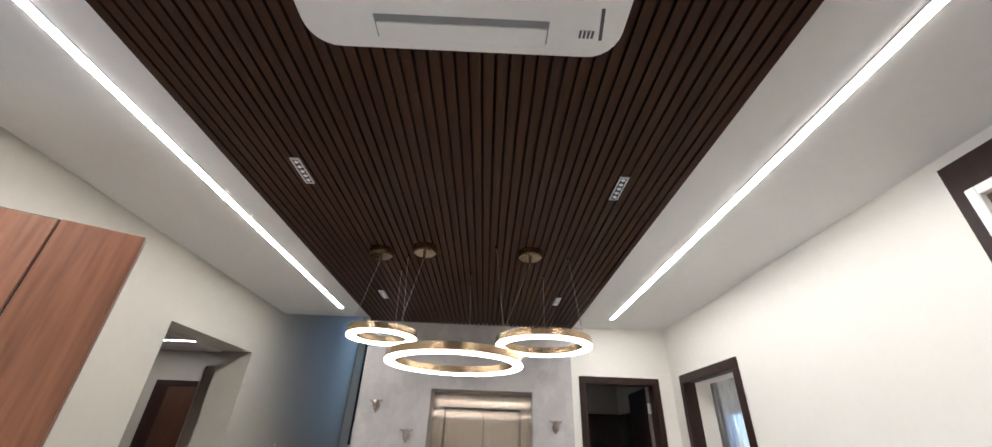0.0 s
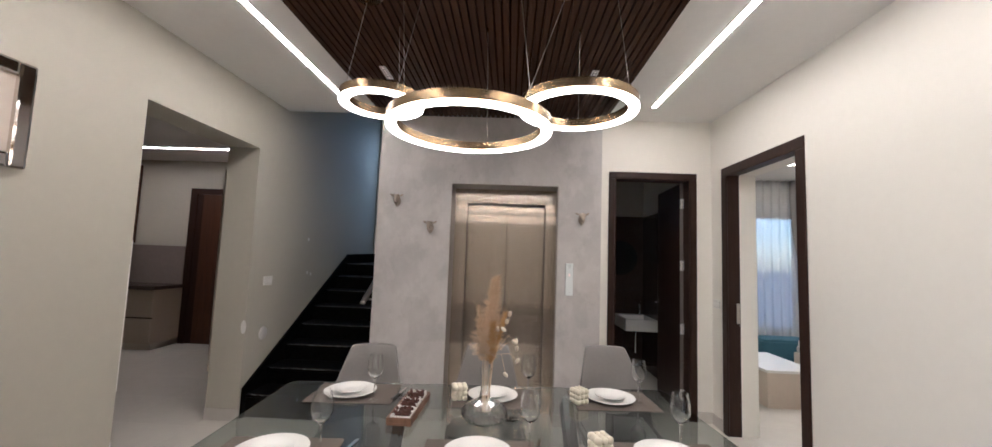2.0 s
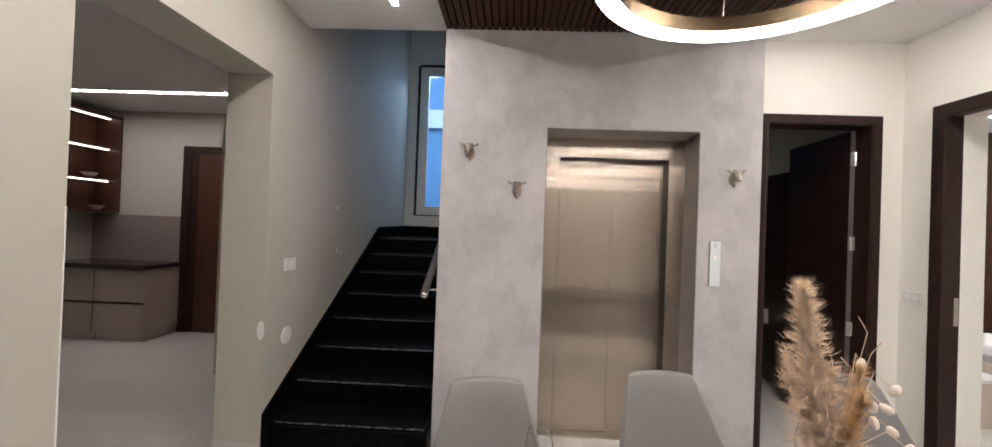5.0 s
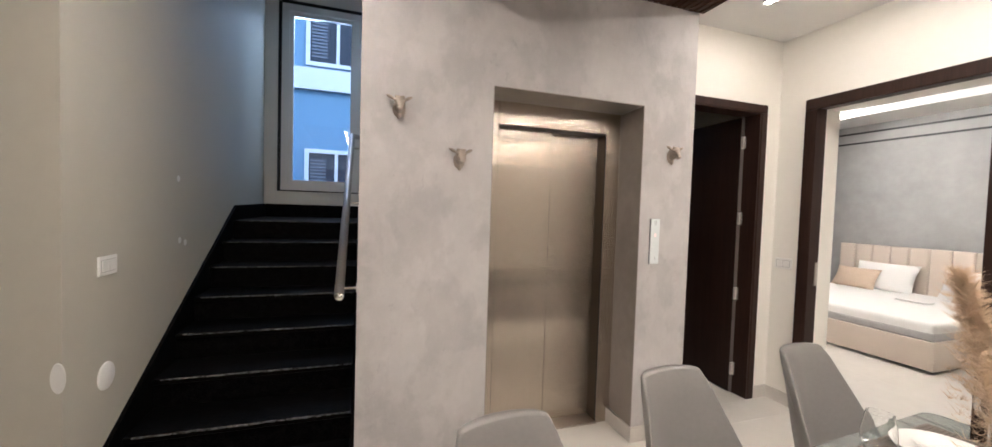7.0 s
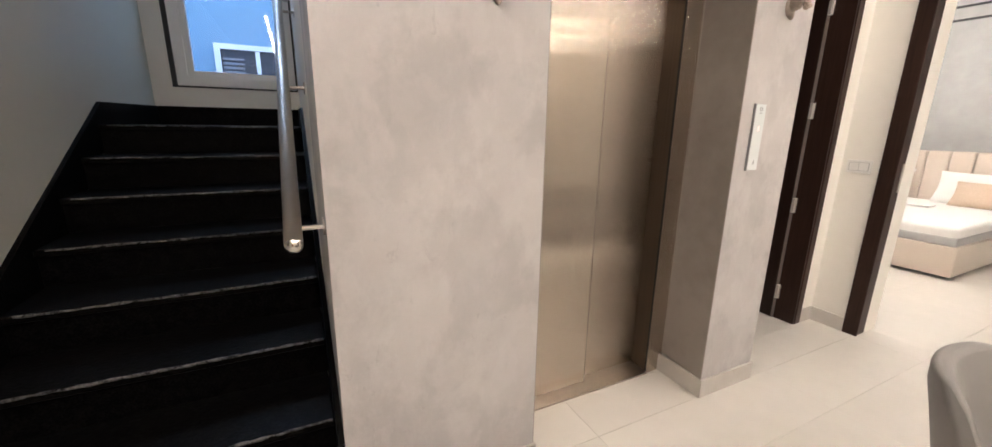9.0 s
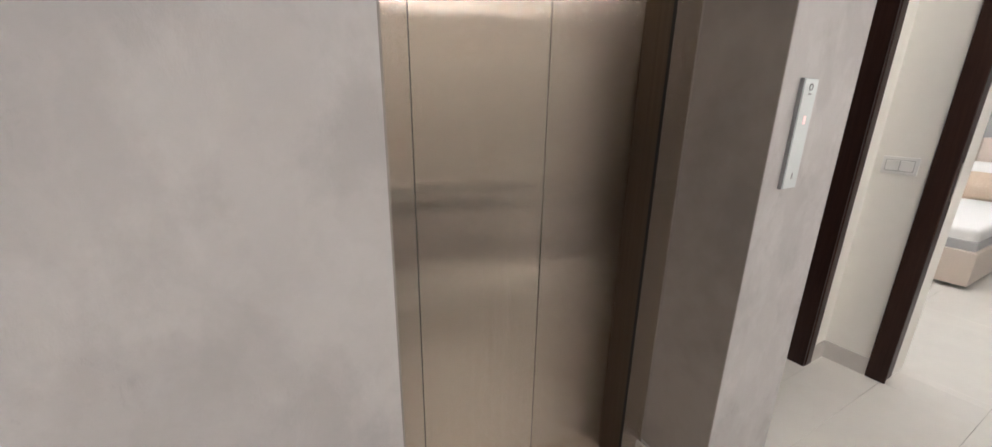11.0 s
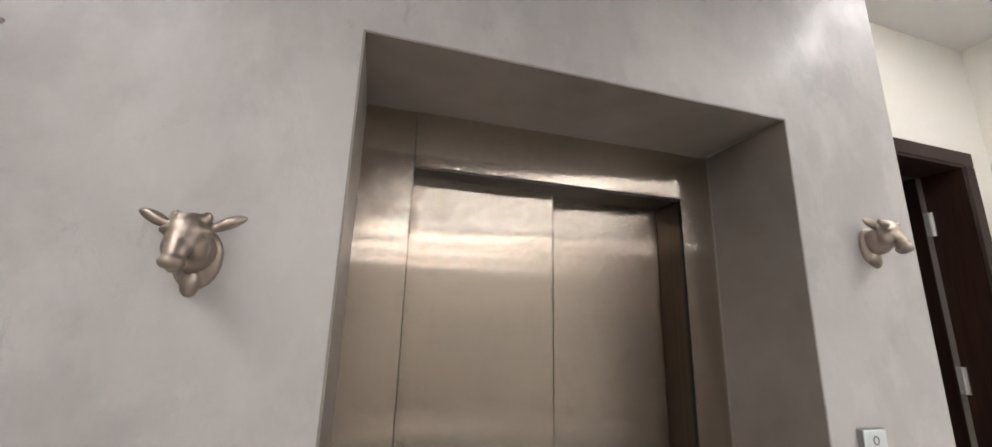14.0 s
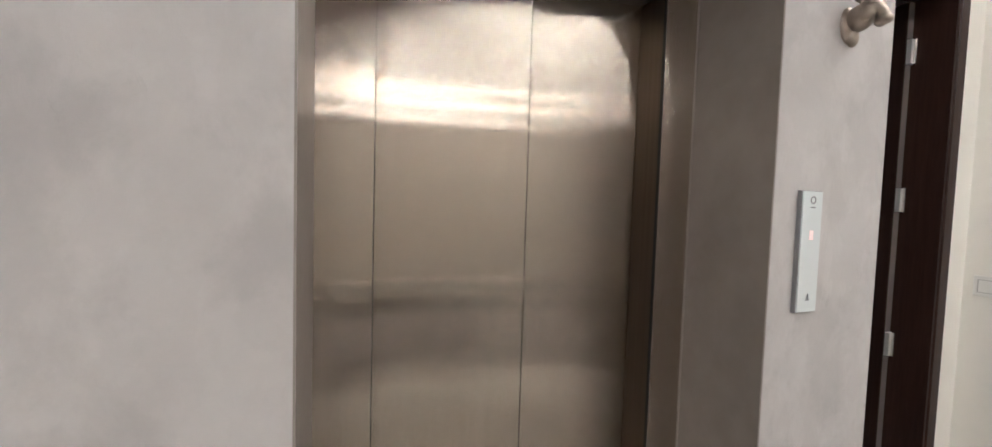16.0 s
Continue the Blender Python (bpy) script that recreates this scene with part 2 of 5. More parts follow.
GRANITE = mat("black_granite", (0.0105, 0.0095, 0.009), (0.0015, 0.0015, 0.0015), 0.42, spec=0.05, big=22, fine=130, mix=0.6, bump=0.12, bump_scale=70, contrast=(0.44, 0.72))
NOSING = mat("worn_granite_nosing", (0.15, 0.145, 0.14), (0.006, 0.006, 0.006), 0.55, big=45, fine=160, mix=0.4, contrast=(0.40, 0.60), spec=0.2)
PLASTIC = mat("white_plastic", (0.78, 0.77, 0.74), (0.74, 0.73, 0.70), 0.32, fine=40)
GREY_PLASTIC = mat("grey_plastic", (0.25, 0.25, 0.26), None, 0.4)
BLACK = mat("black_plastic", (0.015, 0.015, 0.016), None, 0.4)
PANEL_GLASS = mat("white_panel_glass", (0.76, 0.80, 0.80), (0.74, 0.78, 0.78), 0.12, coat=0.4)
LEATHER = mat("grey_leatherette", (0.208, 0.197, 0.187), (0.182, 0.172, 0.163), 0.40, big=3, fine=60, bump=0.10, bump_scale=260, rough_var=0.06)
PIPING = mat("grey_leatherette_piping", (0.20, 0.19, 0.185), None, 0.45)
GLASS = mat("clear_glass", (0.98, 0.99, 0.985), (0.975, 0.985, 0.98), 0.012, trans=1.0, ior=1.5, rough_var=0.005)
GLASS_TOP = mat("tinted_table_glass", (0.53, 0.575, 0.555), (0.52, 0.565, 0.545), 0.01, trans=1.0, ior=1.5, rough_var=0.004)
PANE = mat("window_glass", (0.97, 0.98, 0.99), (0.97, 0.98, 0.99), 0.01, trans=1.0, ior=1.45, rough_var=0.004)
PORCELAIN = mat("white_porcelain", (0.80, 0.79, 0.76), (0.77, 0.76, 0.73), 0.15, coat=0.3)
WAX = mat("ivory_wax", (0.78, 0.72, 0.58), (0.72, 0.66, 0.52), 0.5, fine=30, bump=0.1, bump_scale=70)
WICKER = mat("taupe_woven_mat", (0.17, 0.14, 0.115), (0.09, 0.074, 0.06), 0.75, stretch=(3, 120, 1), big=2, fine=6, bump=0.4, bump_scale=6)
TRAYWOOD = mat("brown_tray_wood", (0.22, 0.11, 0.06), (0.12, 0.06, 0.03), 0.45, stretch=(30, 3, 3), fine=8)
POTPOURRI = mat("dried_petals", (0.10, 0.035, 0.025), (0.04, 0.015, 0.01), 0.8, fine=60, rand=0.2)
STRAW = mat("pampas_straw", (0.70, 0.55, 0.39), (0.54, 0.40, 0.255), 0.85, fine=40, big=14)
GOLD_STRAW = mat("golden_seed_straw", (0.60, 0.39, 0.17), (0.42, 0.25, 0.10), 0.85, fine=40, big=14)
FLUFF = mat("white_bunny_tail", (0.75, 0.68, 0.56), (0.62, 0.54, 0.42), 0.9, fine=80, bump=0.4, bump_scale=180)
BEIGE_LAM = mat("beige_laminate", (0.42, 0.35, 0.28), (0.39, 0.325, 0.26), 0.4, fine=30)
COUNTER = mat("brown_quartz_counter", (0.055, 0.042, 0.036), (0.03, 0.023, 0.02), 0.25, big=20, fine=90)
SPLASH = mat("mauve_grey_backsplash", (0.27, 0.225, 0.205), (0.235, 0.196, 0.178), 0.2, big=1.2)
CREAM_LAM = mat("cream_laminate", (0.60, 0.52, 0.43), (0.57, 0.49, 0.40), 0.35)
UPVC = mat("white_upvc", (0.82, 0.80, 0.77), (0.79, 0.77, 0.74), 0.35)
BLACK_TILE = mat("black_bath_tile", (0.060, 0.046, 0.040), (0.038, 0.029, 0.025), 0.18, rand=0.1)
GREY_PAINT = mat("grey_wall_paint", (0.46, 0.445, 0.43), (0.41, 0.395, 0.38), 0.6)
SWITCH_GAP = mat("switch_gap_grey", (0.48, 0.47, 0.45), None, 0.6)
PRINT = mat("dark_sticker_print", (0.05, 0.05, 0.06), (0.09, 0.09, 0.11), 0.6, fine=90)
HINGE = mat("satin_hinge_steel", (0.66, 0.64, 0.62), (0.58, 0.56, 0.54), 0.5, 0.7, fine=60)
BED_WALL = mat("grey_stucco_feature_wall", (0.36, 0.36, 0.355), (0.28, 0.28, 0.275), 0.5, big=1.6, fine=7, bump=0.05, bump_scale=20)
BEDBASE = mat("beige_upholstery", (0.60, 0.52, 0.445), (0.55, 0.475, 0.405), 0.75, fine=90, bump=0.15, bump_scale=300, sheen=0.2)
LINEN = mat("white_linen", (0.78, 0.77, 0.75), (0.74, 0.73, 0.71), 0.8, fine=90, bump=0.12, bump_scale=25, sheen=0.1)
THROW = mat("grey_satin_throw", (0.42, 0.41, 0.41), (0.36, 0.35, 0.35), 0.45, bump=0.15, bump_scale=20)
CUSHION = mat("beige_quilted_cushion", (0.58, 0.46, 0.35), (0.50, 0.39, 0.29), 0.8, fine=60, bump=0.3, bump_scale=50)
SHEER = mat("white_sheer_curtain", (0.80, 0.80, 0.78), (0.75, 0.75, 0.73), 0.8, trans=0.0, fine=50)
DRAPE = mat("grey_drape", (0.27, 0.255, 0.24), (0.22, 0.208, 0.196), 0.85, fine=90, bump=0.1, bump_scale=200)
TEAL = mat("teal_upholstery", (0.056, 0.1445, 0.2), (0.04, 0.1105, 0.155), 0.8, fine=90, bump=0.15, bump_scale=250)
FACADE = mat("painted_facade", (0.095, 0.18, 0.275), (0.085, 0.165, 0.255), 0.8, big=0.4, bump=0.05)
FACADE_WHITE = mat("white_facade_band", (0.42, 0.47, 0.50), None, 0.7)
FACADE_SLAT = mat("dark_facade_louvre", (0.10, 0.125, 0.16), None, 0.6)
FACADE_DARK = mat("dark_window_glass", (0.035, 0.042, 0.055), (0.02, 0.026, 0.033), 0.3, spec=0.1)
GROUNDM = mat("concrete_ground", (0.32, 0.31, 0.30), (0.25, 0.24, 0.23), 0.9, big=0.6, bump=0.1)
SILVER = mat("bevelled_mirror_frame", (0.72, 0.68, 0.63), (0.66, 0.62, 0.58), 0.08, 1.0)
MATBOARD = mat("picture_mat_board", (0.62, 0.55, 0.48), (0.58, 0.51, 0.44), 0.7)
INK = mat("blue_flower_print", (0.06, 0.07, 0.12), (0.12, 0.12, 0.17), 0.7, fine=90)
BROWN_PRINT = mat("brown_print", (0.22, 0.14, 0.10), (0.15, 0.09, 0.06), 0.7)
LED = glow("led_diffuser", (1.0, 0.785, 0.55), STRIP)
LED_RING = glow("ring_diffuser", (1.0, 0.775, 0.54), RING)
LED_COVE = glow("cove_led", (1.0, 0.81, 0.59), COVE)
LED_KIT = glow("kitchen_led", (1.0, 0.78, 0.57), KLED)
LED_DOT = glow("spot_led", (1.0, 0.82, 0.64), 0.2)
LED_SHELF = glow("shelf_led", (1.0, 0.72, 0.48), 6.0)
RED_LED = glow("floor_number_led", (1.0, 0.30, 0.24), 0.35)


# ---- mesh helpers ----
def add_box(bm, x0, x1, y0, y1, z0, z1, bevel=0.0, seg=2):
    vs = [bm.verts.new((x, y, z)) for z in (z0, z1) for y in (y0, y1) for x in (x0, x1)]
    fs = [bm.faces.new([vs[i] for i in f]) for f in ((0, 2, 3, 1), (4, 5, 7, 6), (0, 1, 5, 4), (2, 6, 7, 3), (0, 4, 6, 2), (1, 3, 7, 5))]
    if bevel:
        es = list({e for f in fs for e in f.edges})
        bmesh.ops.bevel(bm, geom=es, offset=bevel, segments=seg, affect="EDGES", profile=0.6)
    return bm


def box(*a, bevel=0.0, seg=2):
    return add_box(bmesh.new(), *a, bevel=bevel, seg=seg)


def boxes(*lst):
    bm = bmesh.new()
    for a in lst:
        add_box(bm, *a)
    return bm


def add_tube(bm, pts, r, sides=10, caps=True):
    """A round bar along the points; r is one radius or one per point."""
    pts = [Vector(p) for p in pts]
    rs = r if isinstance(r, (list, tuple)) else [r] * len(pts)
    rings = []
    side = None
    for i, p in enumerate(pts):
        d = (pts[min(i + 1, len(pts) - 1)] - pts[max(i - 1, 0)]).normalized()
        if side is None:
            side = d.orthogonal().normalized()
        side = (side - d * side.dot(d)).normalized()
        up = d.cross(side)
        rings.append([bm.verts.new(p + rs[i] * (math.cos(k * math.tau / sides) * side + math.sin(k * math.tau / sides) * up)) for k in range(sides)])
    for a, b in zip(rings, rings[1:]):
        for k in range(sides):
            bm.faces.new((a[k], a[(k + 1) % sides], b[(k + 1) % sides], b[k]))
    if caps:
        bm.faces.new(rings[0][::-1])
        bm.faces.new(rings[-1])
    return bm


def tube(pts, r, sides=10, caps=True):
    return add_tube(bmesh.new(), pts, r, sides, caps)


def lathe(profile, sides=32, close=False):
    """Turns (radius, height) pairs about the z axis."""
    bm = bmesh.new()
    rings = []
    for r, z in profile:
        rings.append([bm.verts.new((r * math.cos(k * math.tau / sides), r * math.sin(k * math.tau / sides), z)) for k in range(sides)] if r > 1e-6
                     else [bm.verts.new((0, 0, z))] * sides)
    pairs = list(zip(rings, rings[1:])) + ([(rings[-1], rings[0])] if close else [])
    for a, b in pairs:
        for k in range(sides):
            q = (a[k], a[(k + 1) % sides], b[(k + 1) % sides], b[k])
            u = list(dict.fromkeys(q))
            if len(u) > 2:
                bm.faces.new(u)
    return bm


def add_ball(bm, centre, size, turn=(0, 0, 0), u=16, v=10):
    m = pose(*centre, *turn) @ Matrix.Diagonal((*size, 1))
    bmesh.ops.create_uvsphere(bm, u_segments=u, v_segments=v, radius=1, matrix=m)
    return bm


def rounded(w, d, r, n=6):
    """Outline of a rounded rectangle about the origin."""
    out = []
    for cx, cy, a0 in ((w / 2 - r, d / 2 - r, 0), (-w / 2 + r, d / 2 - r, 90), (-w / 2 + r, -d / 2 + r, 180), (w / 2 - r, -d / 2 + r, 270)):
        for i in range(n + 1):
            a = radians(a0 + 90 * i / n)
            out.append((cx + r * math.cos(a), cy + r * math.sin(a)))
    return out


def slab(outline, z0, z1, bevel=0.0):
    bm = bmesh.new()
    f = bm.faces.new([bm.verts.new((x, y, z0)) for x, y in outline])
    g = bmesh.ops.extrude_face_region(bm, geom=[f])
    bmesh.ops.translate(bm, verts=[v for v in g["geom"] if isinstance(v, bmesh.types.BMVert)], vec=(0, 0, z1 - z0))
    bmesh.ops.recalc_face_normals(bm, faces=bm.faces)
    if bevel:
        es = [e for e in bm.edges if abs(e.verts[0].co.z - e.verts[1].co.z) < 1e-6]
        bmesh.ops.bevel(bm, geom=es, offset=bevel, segments=2, affect="EDGES")
    return bm


def moved(bm, m):
    bm.transform(m)
    return bm


def part(name, bm, material, parent=None, label="", smooth=False):
    me = bpy.data.meshes.new(name)
    bmesh.ops.recalc_face_normals(bm, faces=bm.faces)
    bm.to_mesh(me)
    bm.free()
    me.materials.append(material)
    if smooth:
        me.polygons.foreach_set("use_smooth", [True] * len(me.polygons))
        me.set_sharp_from_angle(angle=radians(smooth if smooth is not True else 40))
    ob = new(name, me)
    ob.parent = parent
    if label:
        tagged(ob, label)
    return ob


def thing(name, label, category, at=(0, 0, 0), turn=0, group="", kind=""):
    e = new(name)
    e.empty_display_size = 0.1
    e.matrix_world = pose(*at, 0, 0, turn)
    return tagged(e, label, category, group, kind)


def solid(name, bm, material, label, category, kind="", group="", smooth=False):
    return tagged(part(name, bm, material, None, "", smooth), label, category, group, kind)


def structure(name, bm, material, label, category="wall"):
    return solid(name, bm, material, label, category, "structure")


# ---- plan ----
XL, XR = -1.75, 2.548          # side walls of the dining room
YB = 0.272                     # wall with the bathroom door
CEIL, SLATZ = 2.92, 2.825      # white ceiling, slatted panel
LIFT_L, LIFT_R = -0.70, 1.405  # lift shaft
REC_W, REC_H, REC_D = 1.007, 2.18, 0.272
REC_B = 1.029                  # the recess widens a little towards the door
YEND = -6.3

# ---- large structure ----
ground = structure("ground", box(-150, 150, -150, 150, -0.60, -0.50), GROUNDM, "grey concrete ground round the house", "ground")
floor = structure("floor", box(-6.2, 7.2, YEND, 4.6, -0.30, -0.006), GROUT, "light vitrified tile floor with thin joints", "floor")

wall_west = structure("wall_west", boxes(
    (XL - 0.29, XL, -3.28, -1.356, 0, 3.2), (XL - 0.29, XL, -1.356, -0.211, 2.414, 3.2), (XL - 0.29, XL, -0.211, 3.03, 0, 6.0),
    (XL - 0.29, XL, YEND, -4.28, 0, 3.2), (XL - 0.29, XL, -4.28, -3.28, 2.44, 3.2)), PAINT_GREIGE, "smooth greige painted wall with a wide kitchen opening")
wall_east = structure("wall_east", boxes(
    (XR, XR + 0.26, 0.026, 3.24, 0, 3.2), (XR, XR + 0.26, -0.965, 0.026, 2.365, 3.2), (XR, XR + 0.26, YEND, -0.965, 0, 3.2)),
    PAINT_WHITE, "smooth off-white painted wall with a bedroom door")
wall_bath = structure("wall_bath", boxes((LIFT_R, 1.575, YB, YB + 0.13, 0, 3.2), (1.575, 2.362, YB, YB + 0.13, 2.36, 3.2),
                                         (2.362, XR, YB, YB + 0.13, 0, 3.2)), PAINT_WHITE, "cream painted wall with a bathroom door")
wall_south = structure("wall_south", box(XL, XR, YEND - 0.2, YEND, 0, 3.2), PAINT_WHITE, "plain white painted end wall")
# lift shaft with its deep door recess
bm = bmesh.new()
f = bm.faces.new([bm.verts.new((x, 0, z)) for x, z in ((LIFT_L, 0), (0, 0), (0, REC_H), (REC_W, REC_H), (REC_W, 0), (LIFT_R, 0), (LIFT_R, 3.2), (LIFT_L, 3.2))])
g = bmesh.ops.extrude_face_region(bm, geom=[f])
bmesh.ops.translate(bm, verts=[v for v in g["geom"] if isinstance(v, bmesh.types.BMVert)], vec=(0, 0.60, 0))
for v in bm.verts:
    if v.co.y > 0.5 and abs(v.co.x - REC_W) < 1e-4:
        v.co.x += (REC_B - REC_W) * 0.60 / REC_D
shaft = structure("wall_lift", bm, CEMENT, "grey mottled micro-cement lift shaft wall with a deep recess")
structure("wall_lift_stairs", box(LIFT_L, LIFT_L + 0.15, 0.60, 3.03, 0, 6.0), PAINT_WHITE, "painted shaft wall beside the stairs")
structure("wall_lift_bath", box(LIFT_R - 0.15, LIFT_R, 0.60, 2.2, 0, 3.2), GREY_PAINT, "plain shaft wall beside the bathroom")
structure("wall_lift_upper", box(LIFT_L, LIFT_R, 0.0, 0.60, 3.2, 6.0), PAINT_WHITE, "plain shaft wall above the ceiling")
shaft_back = structure("wall_shaft_back", box(LIFT_L + 0.15, LIFT_R - 0.15, 2.2, 2.4, 0, 6.0), PAINT_WHITE, "plain wall at the back of the lift shaft")

ceiling = structure("ceiling", boxes((XL, LIFT_L, YEND, 0.218, CEIL, 3.2), (LIFT_L, 1.445, YEND, 0.0, 2.90, 3.2),
                                     (1.445, XR, YEND, YB, CEIL, 3.2), (LIFT_R, 1.445, 0.0, YB, CEIL, 3.2)), PAINT_CEIL, "white painted plaster ceiling", "ceiling")
bm = bmesh.new()
pitch, count = 0.0456, 47
for i in range(count):
    x = LIFT_L + 0.002 + i * pitch
    add_box(bm, x, x + 0.034, YEND, -0.003, SLATZ, SLATZ + 0.022)
slats = structure("ceiling_slat_panel", bm, SLAT, "dark walnut slatted ceiling panel with close parallel ribs", "ceiling")
part("backing", box(LIFT_L, 1.445, YEND, -0.003, SLATZ + 0.022, 2.90), SLAT_BACK, slats)

# stairwell
wall_stair = structure("wall_stair_back", boxes(
    (XL, -1.58, 3.03, 3.25, 0, 6.0), (-0.72, LIFT_L + 0.15, 3.03, 3.25, 0, 6.0), (-1.58, -0.72, 3.03, 3.25, 0, 1.64), (-1.58, -0.72, 3.03, 3.25, 3.76, 6.0)),
    PAINT_WHITE, "off-white painted stairwell wall with a tall window")
structure("ceiling_stair", box(XL - 0.29, LIFT_R, 0.218, 3.25, 6.0, 6.2), PAINT_CEIL, "white ceiling high above the stairwell", "ceiling")
structure("wall_stair_front", box(XL, LIFT_L, 0.0, 0.218, 3.2, 6.0), PAINT_WHITE, "plain wall above the ceiling edge")

# skirtings
def skirting(name, bm, label="light tile skirting"):
    return solid(name, bm, SKIRT, label, "skirting", "structure")


skirting("baseboard", boxes((LIFT_L, 0.0, -0.010, 0, 0, 0.10), (REC_W, LIFT_R, -0.010, 0, 0, 0.10), (REC_W - 0.010, REC_W, -0.010, REC_D, 0, 0.10),
                            (LIFT_R, LIFT_R + 0.01, -0.01, YB, 0, 0.10), (0.0, 0.01, -0.01, REC_D, 0, 0.10)))
skirting("baseboard", boxes((LIFT_R + 0.01, 1.537, YB - 0.010, YB, 0, 0.10), (2.40, XR, YB - 0.010, YB, 0, 0.10)))
skirting("baseboard", boxes((XR - 0.010, XR, 0.064, YB - 0.010, 0, 0.10), (XR - 0.010, XR, YEND, -1.003, 0, 0.10)))
skirting("baseboard", boxes((XL, XL + 0.010, -3.20, -1.356, 0, 0.10), (XL - 0.29, XL + 0.01, -0.221, -0.211, 0, 0.10), (XL - 0.29, XL + 0.01, -1.356, -1.346, 0, 0.10)))

bead = thing("edge_bead", "chipped white corner bead on the kitchen opening edge", "trim", (XL, -1.356, 0), kind="structure")
for z0, z1, w in ((0.10, 0.17, 0.007), (0.19, 0.33, 0.004), (0.62, 1.52, 0.003)):
    part("strip", box(-0.003, 0.0022, -w, 0.0022, z0, z1), PLASTIC, bead)

# steps of black granite
RISE, RUN, Y1 = 0.1605, 0.2807, -0.136
BASE = 0.0455                  # the first riser is taller than the rest
stairs = thing("staircase", "black polished granite staircase with worn pale nosings", "stairs", kind="structure")
for i in range(8):
    y, z = Y1 + i * RUN, BASE + i * RISE
    yend = 3.03 if i == 7 else y + RUN + 0.02
    st = part("step", box(XL, LIFT_L if i else LIFT_L - 0.002, y + 0.012 if i else y, yend, z if i else 0, z + RISE - 0.03), GRANITE, stairs)
    tr = part("tread", box(XL + 0.022, LIFT_L - 0.022, y - 0.012, yend, z + RISE - 0.03, z + RISE, bevel=0.004, seg=1), GRANITE, stairs)
    edge = [XL + 0.06 + k * (LIFT_L - XL - 0.085) / 36 for k in range(37)]
    chip = random.Random(20 + i)
    part("nosing", tube([(x, y - 0.010 + chip.uniform(-0.002, 0.002), z + RISE - 0.004 + chip.uniform(-0.0015, 0.001)) for x in edge],
                        [chip.uniform(0.0035, 0.0068) for x in edge], 6), NOSING, stairs, "rough pale nosing edge")
for nm, xa, xb in (("stair_skirting", XL, XL + 0.02), ("stair_skirting", LIFT_L - 0.02, LIFT_L)):
    bm = bmesh.new()
    pr = [(-0.185, 0), (-0.185, 0.265), (1.93, 1.455), (3.03, 1.475), (3.03, 1.30), (1.93, 1.25), (0.1, 0.1), (0.1, 0.0)]
    if xa > -1:
        pr = [(0.002, 0.0), (0.002, 0.36)] + pr[2:]
    a = bm.faces.new([bm.verts.new((xa, y, z)) for y, z in pr])
    g = bmesh.ops.extrude_face_region(bm, geom=[a])
    bmesh.ops.translate(bm, verts=[v for v in g["geom"] if isinstance(v, bmesh.types.BMVert)], vec=(xb - xa, 0, 0))
    part(nm, bm, GRANITE, stairs)
part("landing_skirting", box(XL + 0.02, LIFT_L - 0.02, 3.01, 3.03, 1.325, 1.475), GRANITE, stairs)

# handrail along the shaft
rail = thing("handrail", "brushed steel tube handrail on wall brackets beside the stairs", "handrail")
r0, r1 = Vector((-0.785, 0.0, 1.03)), Vector((-0.785, 2.0, 2.159))
part("rail_tube", tube([r0, r1, r1 + Vector((0, 0.12, 0.02)), r1 + Vector((0.05, 0.18, 0.02))], 0.024, 16), SATIN, rail, smooth=True)
part("end_cap", add_ball(bmesh.new(), r0, (0.0245, 0.016, 0.0245)), CHROME, rail, smooth=True)
for k in (0.05, 0.45, 0.9):
    p = r0.lerp(r1, k)
    br = part("bracket", tube([p + Vector((0.0, 0, -0.02)), p + Vector((0.02, 0, -0.035)), (LIFT_L, p.y, p.z - 0.035)], 0.008, 8), SATIN, rail, smooth=True)
    part("rosette", tube([(LIFT_L - 0.006, p.y, p.z - 0.035), (LIFT_L, p.y, p.z - 0.035)], 0.026, 16), SATIN, br)


# windows
def window(name, x0, x1, y, z0, z1, depth, label):
    w = thing(name, label, "window", kind="structure")
    f = 0.075
    part("window_frame", boxes((x0, x0 + f, y, y + depth, z0, z1), (x1 - f, x1, y, y + depth, z0, z1), (x0 + f, x1 - f, y, y + depth, z0, z0 + f),
                               (x0 + f, x1 - f, y, y + depth, z1 - f, z1)), UPVC, w)
    s = 0.045
    a, b, c, d = x0 + f, x1 - f, z0 + f, z1 - f
    part("sash", boxes((a, a + s, y + 0.015, y + depth - 0.01, c, d), (b - s, b, y + 0.015, y + depth - 0.01, c, d),
                       (a + s, b - s, y + 0.015, y + depth - 0.01, c, c + s), (a + s, b - s, y + 0.015, y + depth - 0.01, d - s, d)), UPVC, w)
    g = part("pane", box(a + s, b - s, y + 0.035, y + 0.041, c + s, d - s), PANE, w)
    g.visible_shadow = False
    e = 0.014
    part("gasket", boxes((x0 - 0.034, x0, y - 0.008, y + 0.02, z0 - e, z1 + e), (x1, x1 + e, y - 0.008, y + 0.02, z0 - e, z1 + e),
                         (x0, x1, y - 0.008, y + 0.02, z0 - e, z0), (x0, x1, y - 0.008, y + 0.02, z1, z1 + 0.034)), BLACK, w, "dark edge round the frame")
    return w


window("window_1", -1.58, -0.72, 3.03, 1.64, 3.76, 0.07, "tall white uPVC stairwell window with clear glass")


